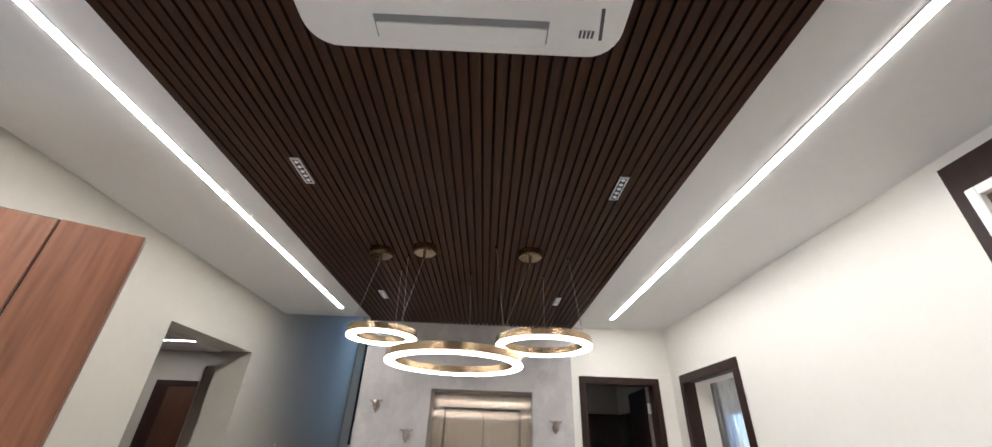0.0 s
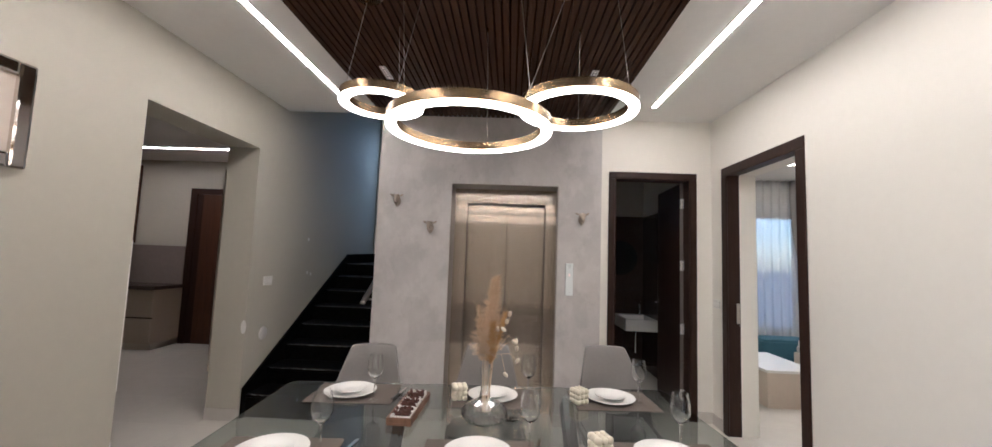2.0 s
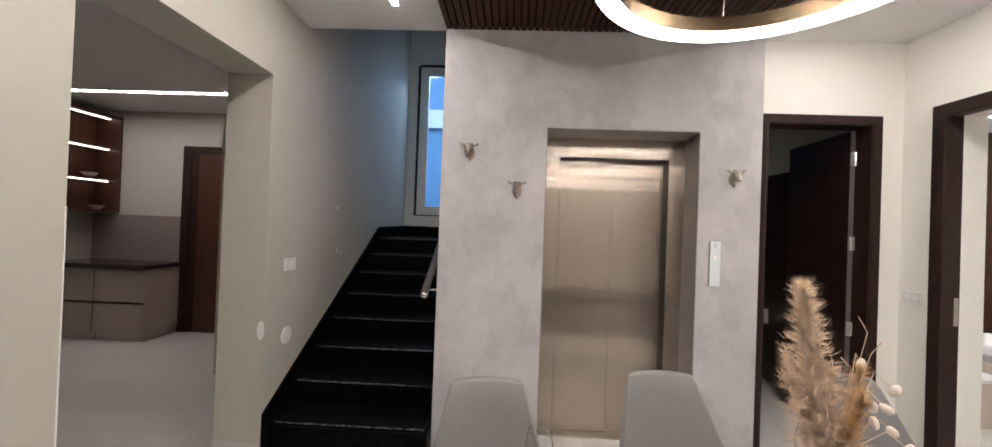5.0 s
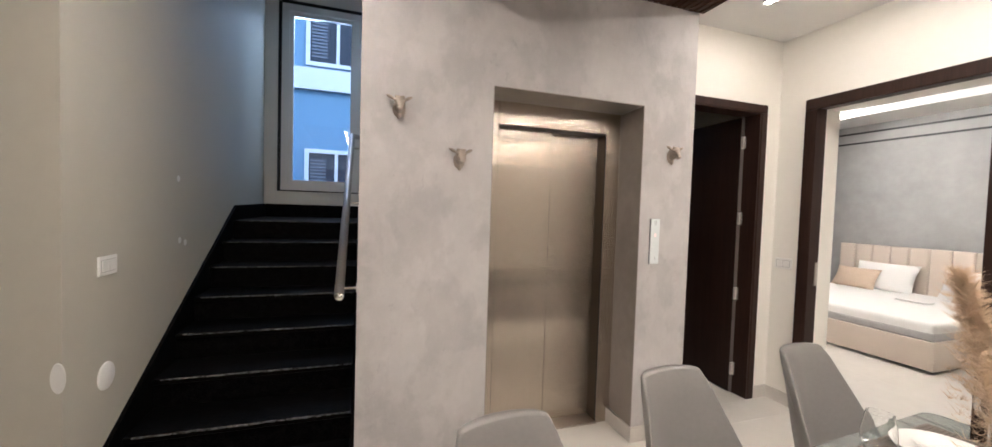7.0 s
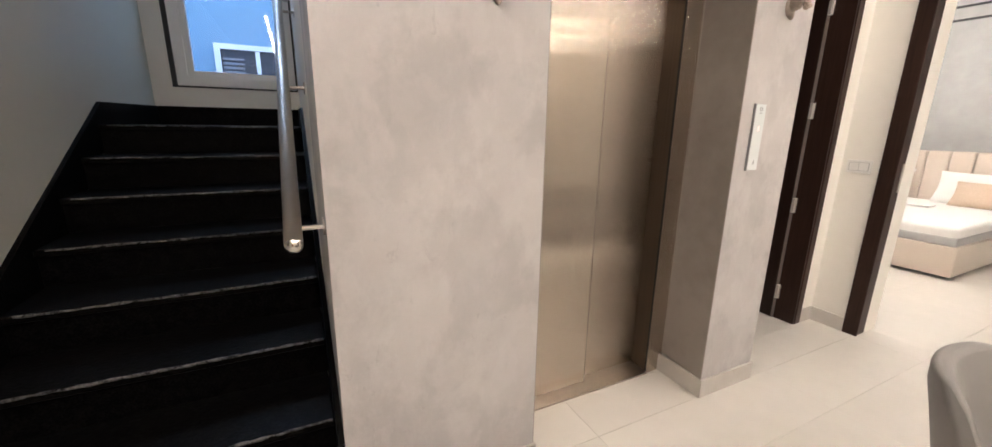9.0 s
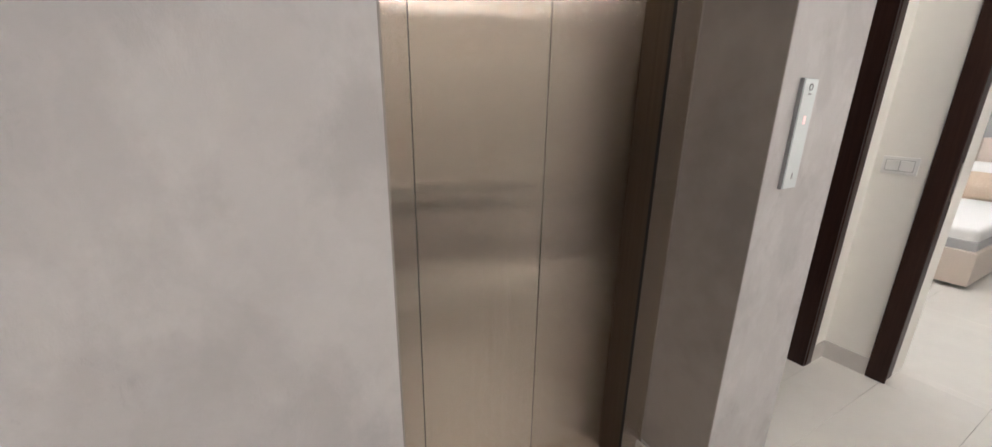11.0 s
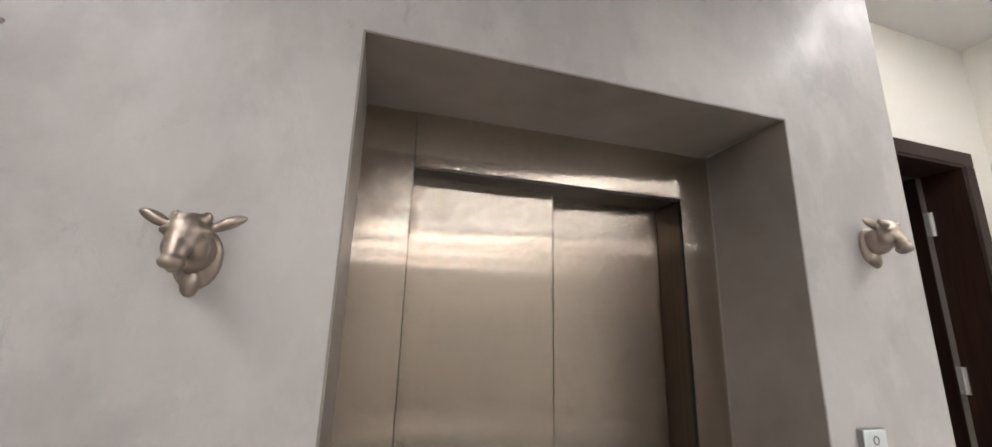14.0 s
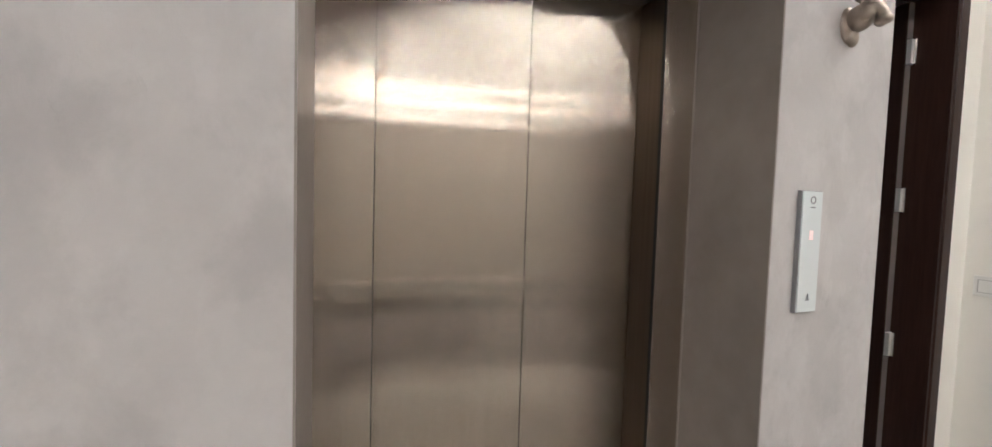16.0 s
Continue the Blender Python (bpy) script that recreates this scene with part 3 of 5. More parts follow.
# door frames
def frame_y(name, x0, x1, y0, y1, ztop, w, label):
    """A frame round an opening in a wall that runs along x."""
    t = thing(name, label, "door frame", kind="structure")
    for a, b in ((x0, x0 + w), (x1 - w, x1)):
        part("jamb", box(a, b, y0, y1, 0, ztop - w, bevel=0.004, seg=1), FRAME_WOOD, t)
    part("head", box(x0, x1, y0, y1, ztop - w, ztop, bevel=0.004, seg=1), FRAME_WOOD, t)
    return t


def frame_x(name, y0, y1, x0, x1, ztop, w, label):
    t = thing(name, label, "door frame", kind="structure")
    for a, b in ((y0, y0 + w), (y1 - w, y1)):
        part("jamb", box(x0, x1, a, b, 0, ztop - w, bevel=0.004, seg=1), FRAME_WOOD, t)
    part("head", box(x0, x1, y0, y1, ztop - w, ztop, bevel=0.004, seg=1), FRAME_WOOD, t)
    return t


fb = frame_y("door_frame_bath", 1.537, 2.40, YB - 0.014, YB, 2.393, 0.062, "dark-stained wooden bathroom door frame")
for a, b in ((1.575, 1.612), (2.325, 2.362)):
    part("lining", box(a, b, YB - 0.008, YB + 0.14, 0, 2.36 - 0.037), FRAME_WOOD, fb)
part("lining", box(1.575, 2.362, YB - 0.008, YB + 0.14, 2.323, 2.36), FRAME_WOOD, fb)
fd = frame_x("door_frame_bedroom", -1.003, 0.064, XR - 0.014, XR, 2.403, 0.085, "dark-stained wooden bedroom door frame")
for a, b in ((-0.965, -0.928), (-0.011, 0.026)):
    part("lining", box(XR - 0.008, XR + 0.11, a, b, 0, 2.365 - 0.037), FRAME_WOOD, fd)
    part("reveal", box(XR + 0.11, XR + 0.26, a, b, 0, 2.328), PAINT_WHITE, fd, "white plastered reveal")
part("lining", box(XR - 0.008, XR + 0.11, -0.965, 0.026, 2.328, 2.365), FRAME_WOOD, fd)
part("reveal", box(XR + 0.11, XR + 0.26, -0.965, 0.026, 2.328, 2.365), PAINT_WHITE, fd)

part("strike_plate", box(XR + 0.076, XR + 0.104, -0.0135, -0.011, 0.98, 1.16), SATIN, fd, "steel latch strike plate")

# bathroom door, open inwards
bath_door = thing("door_bath", "dark veneered bathroom door standing open, four steel hinges", "door", (2.312, 0.40, 0), 87)
part("leaf", box(0, 0.71, -0.02, 0.02, 0.008, 2.318, bevel=0.003, seg=1), LEAF_DARK, bath_door)
part("edge_band", box(-0.002, 0, -0.02, 0.02, 0.008, 2.318), mat("pale_door_edge", (0.12, 0.10, 0.09), None, 0.5), bath_door)
hd = part("handle", tube([(0.65, 0.02, 1.05), (0.65, 0.07, 1.05), (0.55, 0.07, 1.05)], 0.009, 8), CHROME, bath_door, "chrome lever handle", True)
part("rose", tube([(0.65, 0.02, 1.05), (0.65, 0.028, 1.05)], 0.026, 16), CHROME, hd)
inv = bath_door.matrix_world.inverted()
for z in (0.212, 0.849, 1.479, 2.107):
    hg = part("hinge", moved(boxes((2.312, 2.350, 0.380, 0.398, z - 0.05, z + 0.05), (2.290, 2.312, 0.382, 0.398, z - 0.05, z + 0.05)), inv), HINGE, bath_door, "steel butt hinge")
    part("knuckle", moved(tube([(2.312, 0.379, z - 0.052), (2.312, 0.379, z + 0.052)], 0.006, 8), inv), CHROME, hg, smooth=True)

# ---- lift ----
# thin sheets over the recess sides and top, their darker colour paints its shade
recess = thing("recess_lining", "micro-cement sheets in the lift door recess, coloured darker for its shade", "wall lining", kind="structure")
part("cheek", box(0.0, 0.004, 0.001, YB - 0.006, 0.10, REC_H - 0.004), CEMENT_SHADE, recess)
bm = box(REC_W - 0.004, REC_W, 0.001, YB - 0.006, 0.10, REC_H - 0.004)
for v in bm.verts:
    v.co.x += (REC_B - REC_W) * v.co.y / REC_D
part("cheek", bm, CEMENT_SHADE, recess)
part("soffit", box(0.0, REC_W - 0.004, 0.001, YB - 0.006, REC_H - 0.004, REC_H - 0.0002), CEMENT_SHADE, recess)
lift = thing("lift_door", "brushed stainless steel two-panel sliding lift door in a steel frame", "lift door", kind="structure")
part("jamb", box(0.0, 0.126, YB, 0.60, 0, REC_H), STEEL, lift)
part("jamb", box(0.914, REC_B - 0.001, YB, 0.60, 0, REC_H), STEEL, lift)
# added plate: paints the dark gap that the jamb's steel side would reflect
part("jamb_return_shade", box(0.9125, 0.9138, YB + 0.004, 0.384, 0.012, 2.026), STEEL_DIM_REFLECTION, lift, "thin plate on the jamb's inner face, coloured as its dark reflection")
part("header", box(0.129, 0.911, YB - 0.004, 0.60, 2.034, REC_H), STEEL, lift)
for xs in (0.1265, 0.9115):
    part("seam", box(xs, xs + 0.0015, YB - 0.001, YB + 0.01, 0.0, REC_H - 0.004), BLACK, lift, "dark joint")
part("door_panel", box(0.129, 0.529, 0.340, 0.365, 0.012, 2.033, bevel=0.002, seg=1), STEEL, lift)
part("door_panel", box(0.50, 0.913, 0.385, 0.410, 0.012, 2.033, bevel=0.002, seg=1), STEEL, lift)
part("panel_edge", box(0.5292, 0.5301, 0.3395, 0.366, 0.012, 2.028), SHADE_JOINT, lift, "dark meeting edge of the panels")
part("shadow_gap", boxes((0.127, 0.913, 0.47, 0.48, 0, 2.044)), BLACK, lift)
# added sheet that darkens the header's underside, shade put in as colour
part("header_shade", box(0.130, 0.910, YB + 0.004, 0.45, 2.028, 2.0335), SHADE_JOINT, lift, "dark sheet painting the shade under the header")
part("threshold", box(0.126, 0.914, 0.262, 0.46, 0.0, 0.010), SATIN, lift, "grooved metal door sill")
part("mortar_line", boxes((0.0, 0.004, YB - 0.006, YB, 0.1, REC_H), (REC_B - 0.006, REC_B - 0.001, YB - 0.006, YB, 0.1, REC_H), (0.004, REC_B - 0.006, YB - 0.006, YB, REC_H - 0.004, REC_H)),
     mat("pale_sealant", (0.42, 0.38, 0.33), (0.25, 0.22, 0.2), 0.7, fine=90), lift)

panel = thing("lift_call_panel", "slim white glass lift call panel with lift shaft wall behind", "call panel", (1.121, 0.0105, 1.3165))
part("housing", box(-0.037, 0.037, -0.020, -0.0106, -0.1475, 0.1475, bevel=0.002), GREY_PLASTIC, panel, "grey metal housing")
fc = part("face", box(-0.034, 0.034, -0.0235, -0.020, -0.146, 0.146, bevel=0.001, seg=1), PANEL_GLASS, panel)
part("emblem", moved(lathe([(0.0065, 0), (0.0065, 0.0008), (0.0095, 0.0008), (0.0095, 0)], 20, True), pose(0, -0.0236, 0.125, 90)), GREY_PLASTIC, fc)
part("emblem_line", box(-0.008, 0.008, -0.0244, -0.0236, 0.106, 0.109), GREY_PLASTIC, fc)
part("display", box(-0.006, 0.006, -0.0244, -0.0236, 0.030, 0.052), RED_LED, fc, "faint red floor number")
ar = bmesh.new()
add_tube(ar, [(-0.004, -0.0242, -0.118), (0.0, -0.0242, -0.102), (0.004, -0.0242, -0.118)], 0.001, 6)
part("up_arrow", ar, GREY_PLASTIC, fc)


def cow_head():
    """A small cast animal head on a neck, one mesh."""
    bm = bmesh.new()
    add_ball(bm, (0, 0.004, -0.016), (0.034, 0.016, 0.047))
    add_ball(bm, (0, -0.008, -0.052), (0.013, 0.014, 0.022))
    add_ball(bm, (0, -0.022, -0.006), (0.029, 0.032, 0.033))
    add_ball(bm, (0, -0.046, 0.014), (0.029, 0.023, 0.026))
    add_ball(bm, (0, -0.046, 0.034), (0.026, 0.015, 0.0095))
    add_ball(bm, (0, -0.060, 0.020), (0.021, 0.011, 0.020), (-24, 0, 0))
    add_ball(bm, (0, -0.060, 0.006), (0.0215, 0.0150, 0.027), (-30, 0, 0))
    add_ball(bm, (0, -0.072, -0.012), (0.0155, 0.0130, 0.024), (-28, 0, 0))
    add_ball(bm, (0, -0.082, -0.030), (0.0165, 0.0120, 0.0105), (-18, 0, 0))
    add_ball(bm, (0, -0.068, -0.034), (0.0115, 0.014, 0.010), (18, 0, 0))
    for s in (-1, 1):
        add_ball(bm, (s * 0.019, -0.045, 0.038), (0.0075, 0.008, 0.0085))
        add_ball(bm, (s * 0.022, -0.058, 0.016), (0.0105, 0.0085, 0.0065), (0, s * 14, s * 30))
        add_ball(bm, (s * 0.0165, -0.046, -0.006), (0.012, 0.020, 0.018))
        add_tube(bm, [(s * 0.020, -0.038, 0.022), (s * 0.033, -0.037, 0.0270), (s * 0.043, -0.037, 0.0325), (s * 0.053, -0.037, 0.0375), (s * 0.062, -0.036, 0.0415), (s * 0.068, -0.036, 0.0440)],
                 [0.0060, 0.0076, 0.0094, 0.0088, 0.0060, 0.0024], 12)
    return bm


heads = []
for i, (x, z) in enumerate(((-0.187, 1.766), (-0.512, 2.010), (1.226, 1.888))):
    if not heads:
        ob = solid("cow_head_ornament", cow_head(), BRONZE, "small satin metal cow head mounted on the cement wall", "wall ornament", group="cow heads", smooth=70)
        rm = ob.modifiers.new("fuse", "REMESH")
        rm.mode, rm.voxel_size, rm.use_smooth_shade = "VOXEL", 0.0018, True
        sm = ob.modifiers.new("soften", "SMOOTH")
        sm.factor, sm.iterations = 0.5, 9
        ob.scale = (0.96, 0.9, 0.97)
        ob.location = (x, -0.004, z)
        heads.append(ob)
    else:
        heads.append(copy_thing(heads[0], pose(x, -0.004, z)))


# ---- switches and plates ----
def switch_plate(at, turn, w, h, n, label):
    t = thing("wall_switch", label, "switch", at, turn, group="switch plates")
    part("plate", box(-w / 2, w / 2, -0.009, 0, -h / 2, h / 2, bevel=0.003), PLASTIC, t)
    k = (w - 0.03) / n
    part("rocker_gap", box(-w / 2 + 0.013, w / 2 - 0.013, -0.0096, -0.009, -h / 2 + 0.015, h / 2 - 0.015), SWITCH_GAP, t)
    for i in range(n):
        part("rocker", box(-w / 2 + 0.015 + i * k + 0.002, -w / 2 + 0.015 + (i + 1) * k - 0.002, -0.0125, -0.009, -h / 2 + 0.018, h / 2 - 0.018, bevel=0.001, seg=1), PLASTIC, t)
    return t


switch_plate((XL, 0.068, 1.192), 90, 0.135, 0.085, 2, "white double switch plate on the stair wall")
switch_plate((XR, 0.172, 1.13), -90, 0.135, 0.085, 2, "white double switch plate beside the bedroom door")
for y, z, sz in ((0.06, 0.70, 0.062), ):
    t = thing("socket_cover", "round white blank cover on the wall above the stairs", "wall cover", (XL, y, z), 90)
    part("cover", moved(lathe([(0, 0.010), (0.052, 0.010), (0.060, 0.006), (0.062, 0), (0, 0)], 28), pose(0, 0, 0, 90)), PLASTIC, t, smooth=True)
t = thing("wall_patch", "round white filler patch across the wall corner", "wall cover", (XL - 0.012, -0.211, 0.80), 0)
part("cover", moved(lathe([(0, 0.004), (0.045, 0.004), (0.048, 0), (0, 0)], 24), pose(0, 0, 0, 90) @ Matrix.Diagonal((0.5, 1.25, 1, 1))), PLASTIC, t)
for y, z in ((0.80, 1.62), (0.82, 1.24), (0.90, 1.22)):
    t = thing("wall_light_mark", "tiny pale filler spot on the stair wall", "wall mark", (XL, y, z), 90, group="filler spots")
    part("spot", moved(lathe([(0, 0.003), (0.018, 0.003), (0.020, 0), (0, 0)], 12), pose(0, 0, 0, 90)), PLASTIC, t)

# ---- ceiling fittings ----
for x in (-1.018, 1.845):
    t = thing("ceiling_strip_light", "long recessed white linear ceiling light", "ceiling light", (x, 0, 0), group="dining strip lights")
    part("diffuser", box(-0.019, 0.019, -6.0, -0.12, CEIL - 0.0050, CEIL - 0.001), LED, t, "bright white diffuser")
    part("trim", boxes((-0.024, -0.020, -6.0, -0.12, CEIL - 0.003, CEIL), (0.020, 0.024, -6.0, -0.12, CEIL - 0.003, CEIL)), PLASTIC, t)


def linear_spot(x, y):
    t = thing("ceiling_spot_light", "small rectangular ceiling spot with five lenses and white rim", "ceiling light", (x, y, SLATZ), group="slat ceiling spots")
    part("rim", boxes((-0.0215, -0.0155, -0.10, 0.10, -0.006, 0.0), (0.0155, 0.0215, -0.10, 0.10, -0.006, 0), (-0.0155, 0.0155, -0.10, -0.092, -0.006, 0),
                      (-0.0155, 0.0155, 0.092, 0.10, -0.006, 0)), PLASTIC, t)
    part("baffle", box(-0.0155, 0.0155, -0.092, 0.092, -0.002, 0.0), BLACK, t)
    for k in range(5):
        part("lens", moved(lathe([(0, 0), (0.0095, 0), (0.0095, 0.003), (0, 0.003)], 12), pose(0, -0.072 + 0.036 * k, -0.0055)), LED_DOT, t)


for x, y in ((-0.377, -2.72), (1.145, -2.69), (-0.386, -0.917), (1.127, -0.917)):
    linear_spot(x, y)

ac = thing("cassette_air_conditioner", "white ceiling cassette air conditioner with rounded corners", "air conditioner", (0.425, -3.93, SLATZ))
part("fascia", slab(rounded(0.95, 0.95, 0.09), -0.045, 0.0, 0.012), PLASTIC, ac, smooth=30)
for k in range(4):
    m = pose(0, 0, 0, 0, 0, 90 * k)
    lv = part("louvre", moved(box(-0.25, 0.25, 0.375, 0.435, -0.050, -0.045, bevel=0.003), m), PLASTIC, ac)
    part("slot", moved(boxes((-0.25, 0.25, 0.352, 0.374, -0.0462, -0.0445), (-0.254, -0.2505, 0.352, 0.425, -0.0462, -0.0445), (0.2505, 0.254, 0.352, 0.425, -0.0462, -0.0445)), m), GREY_PLASTIC, lv, "grey air slot")
part("intake_frame", slab(rounded(0.60, 0.60, 0.05), -0.052, -0.045), PLASTIC, ac)
for k in range(14):
    part("grille_slat", box(-0.27, 0.27, -0.27 + k * 0.04, -0.27 + k * 0.04 + 0.022, -0.058, -0.052), GREY_PLASTIC, ac)
lb = part("sticker", moved(box(-0.005, 0.005, -0.055, 0.045, -0.047, -0.0452), pose(0.405, 0.36, 0, 0, 0, -8)), PRINT, ac, "dark print on the fascia")
for k in range(4):
    part("sticker_bar", box(0.345 + k * 0.012, 0.352 + k * 0.012, 0.375, 0.40, -0.0465, -0.0452), PRINT, ac)


def ring_light(x, y, z, r, can, band):
    t = thing("ring_chandelier", "brushed brass ring pendant with a glowing white underside", "pendant light", (x, y, z), group="ring pendants")
    part("hoop", lathe([(r - 0.042, 0.006), (r, 0.006), (r + 0.004, 0.01), (r + 0.004, band), (r, band), (r - 0.004, band), (r - 0.004, 0.03), (r - 0.038, 0.03), (r - 0.038, band),
                        (r - 0.046, band), (r - 0.046, 0.01)], 96, True), BRASS, t, smooth=30)
    part("diffuser", lathe([(r - 0.046, -0.004), (r + 0.004, -0.004), (r + 0.005, 0.006), (r - 0.047, 0.006)], 96, True), LED_RING, t, "glowing white acrylic", 30)
    cn = part("canopy", moved(lathe([(0, -0.05), (0.066, -0.05), (0.074, -0.044), (0.077, -0.03), (0.077, 0.0), (0, 0.0)], 32), pose(can[0] - x, can[1] - y, SLATZ - z)), BRASS, t, smooth=30)
    part("stem", moved(lathe([(0, -0.085), (0.008, -0.085), (0.010, -0.05), (0, -0.05)], 12), pose(can[0] - x, can[1] - y, SLATZ - z)), BRASS, cn)
    for k, a in enumerate((200, 80, 320)):
        p = Vector((math.cos(radians(a)) * (r - 0.02), math.sin(radians(a)) * (r - 0.02), band))
        top = Vector((can[0] - x, can[1] - y, SLATZ - z - 0.08)) if k == 0 else Vector((p.x * 0.75, p.y * 0.75, SLATZ - z))
        part("wire", tube([p, top], 0.0015, 5), SATIN, t)
        if k:
            part("pin", tube([top - Vector((0, 0, 0.02)), top], 0.006, 8), BRASS, t)


ring_light(-0.138, -1.690, 2.281, 0.214, (-0.19, -1.855), 0.050)
ring_light(0.347, -1.795, 2.118, 0.403, (0.108, -1.925), 0.052)
ring_light(0.892, -1.725, 2.257, 0.296, (0.793, -1.915), 0.052)

# ---- entrance side ----
fe = frame_x("door_frame_entrance", -4.28, -3.28, XL, XL + 0.012, 2.44, 0.06, "dark wooden entrance door frame")
entrance = thing("entrance_door", "teak veneered entrance door standing open into the room", "door", (XL + 0.06, -3.29, 0), 31.5)
part("stile", box(0.70, 0.955, -0.022, 0.022, 0.01, 2.40, bevel=0.003, seg=1), DOOR_WOOD, entrance, "teak veneer stile")
part("stile", box(0.0, 0.14, -0.022, 0.022, 0.01, 2.40), DOOR_WOOD, entrance)
part("groove", box(0.14, 0.70, -0.015, 0.015, 0.01, 2.398), GROOVE, entrance)
for k in range(5):
    z = 0.01 + k * 0.478
    part("rail_panel", box(0.146, 0.694, -0.021, 0.021, z, z + 0.472, bevel=0.003, seg=1), DOOR_WOOD if k != 3 else mat("fluted_dark_panel", (0.10, 0.06, 0.045), (0.05, 0.03, 0.02), 0.5, stretch=(60, 60, 1)), entrance)
lk = part("lock", box(0.83, 0.905, -0.052, -0.022, 0.76, 1.10, bevel=0.004), SATIN, entrance, "steel lock case with handle")
part("lever", tube([(0.868, -0.052, 0.90), (0.868, -0.09, 0.90), (0.74, -0.09, 0.90)], 0.010, 10), SATIN, lk, smooth=True)
part("lock_back", box(0.85, 0.93, 0.022, 0.05, 0.76, 1.10, bevel=0.004), BLACK, entrance)
part("edge_plate", box(0.955, 0.958, -0.011, 0.011, 0.90, 1.12), CHROME, entrance)

pic = thing("wall_picture", "blue flower picture with broad silver frame on the greige wall", "picture", (XL, -2.24, 2.075), 90)
W2, H2 = 0.28, 0.25
for nm, (x0, x1, z0, z1) in (("frame_side", (-W2, -W2 + 0.07, -H2, H2)), ("frame_side", (W2 - 0.07, W2, -H2, H2)), ("frame_rail", (-W2 + 0.07, W2 - 0.07, H2 - 0.07, H2)),
                             ("frame_rail", (-W2 + 0.07, W2 - 0.07, -H2, -H2 + 0.07))):
    part(nm, box(x0, x1, -0.030, 0.0, z0, z1, bevel=0.012), SILVER, pic)
part("mat_board", box(-W2 + 0.07, W2 - 0.07, -0.012, -0.002, -H2 + 0.07, H2 - 0.07), MATBOARD, pic)
fl = bmesh.new()
for k in range(14):
    a = k * 2.4
    add_ball(fl, (0.008 * k ** 0.5 * math.cos(a) * 3, -0.0125, 0.008 * k ** 0.5 * math.sin(a) * 3), (0.016, 0.0015, 0.012), (0, 40 * k, 0), 8, 5)
part("flower_print", fl, INK, pic)

cl = solid("wall_cladding", box(XR - 0.02, XR, -5.6, -2.885, 0, 2.86), FRAME_WOOD, "dark brown wood cladding on the east wall", "wall panel", "structure")
pf = thing("framed_print", "brown print in a plain white frame on dark cladding", "picture", (XR - 0.02, -3.42, 2.28), -90)
for nm, a in (("frame_side", (-0.46, -0.42, -0.42, 0.42)), ("frame_side", (0.42, 0.46, -0.42, 0.42)), ("frame_rail", (-0.42, 0.42, 0.38, 0.42)), ("frame_rail", (-0.42, 0.42, -0.42, -0.38))):
    part(nm, box(a[0], a[1], -0.045, 0, a[2], a[3], bevel=0.004, seg=1), PLASTIC, pf)
part("print", box(-0.42, 0.42, -0.012, -0.002, -0.38, 0.38), BROWN_PRINT, pf)

# ---- dining table and what stands on it ----
TT = 0.725
TURN = 3.9


tb = thing("dining_table", "rectangular tinted glass dining table on crossed black legs", "table", (0.451, -1.785, 0), TURN)
gt = part("tabletop", slab(rounded(2.23, 1.06, 0.06), TT - 0.012, TT, 0.002), GLASS_TOP, tb, "clear glass top", 30)
gt.visible_shadow = False
for x in (-0.44, 0.46):
    for k in (-1, 1):
        a, b = Vector((x + 0.02 * k, -0.33 * k, 0.0)), Vector((x + 0.02 * k, 0.33 * k, TT - 0.034))
        bar = tube([a, b], 0.042, 4, True)
        part("leg", bar, BLACK, tb, "slanted black bar")
        part("disc", moved(lathe([(0, 0), (0.026, 0), (0.026, 0.020), (0, 0.020)], 24), pose(b.x, b.y, TT - 0.0325)), CHROME, tb, "chrome glass support", 30)
        part("foot", box(a.x - 0.05, a.x + 0.05, a.y - 0.06, a.y + 0.06, 0.0, 0.012, bevel=0.003, seg=1), BLACK, tb)


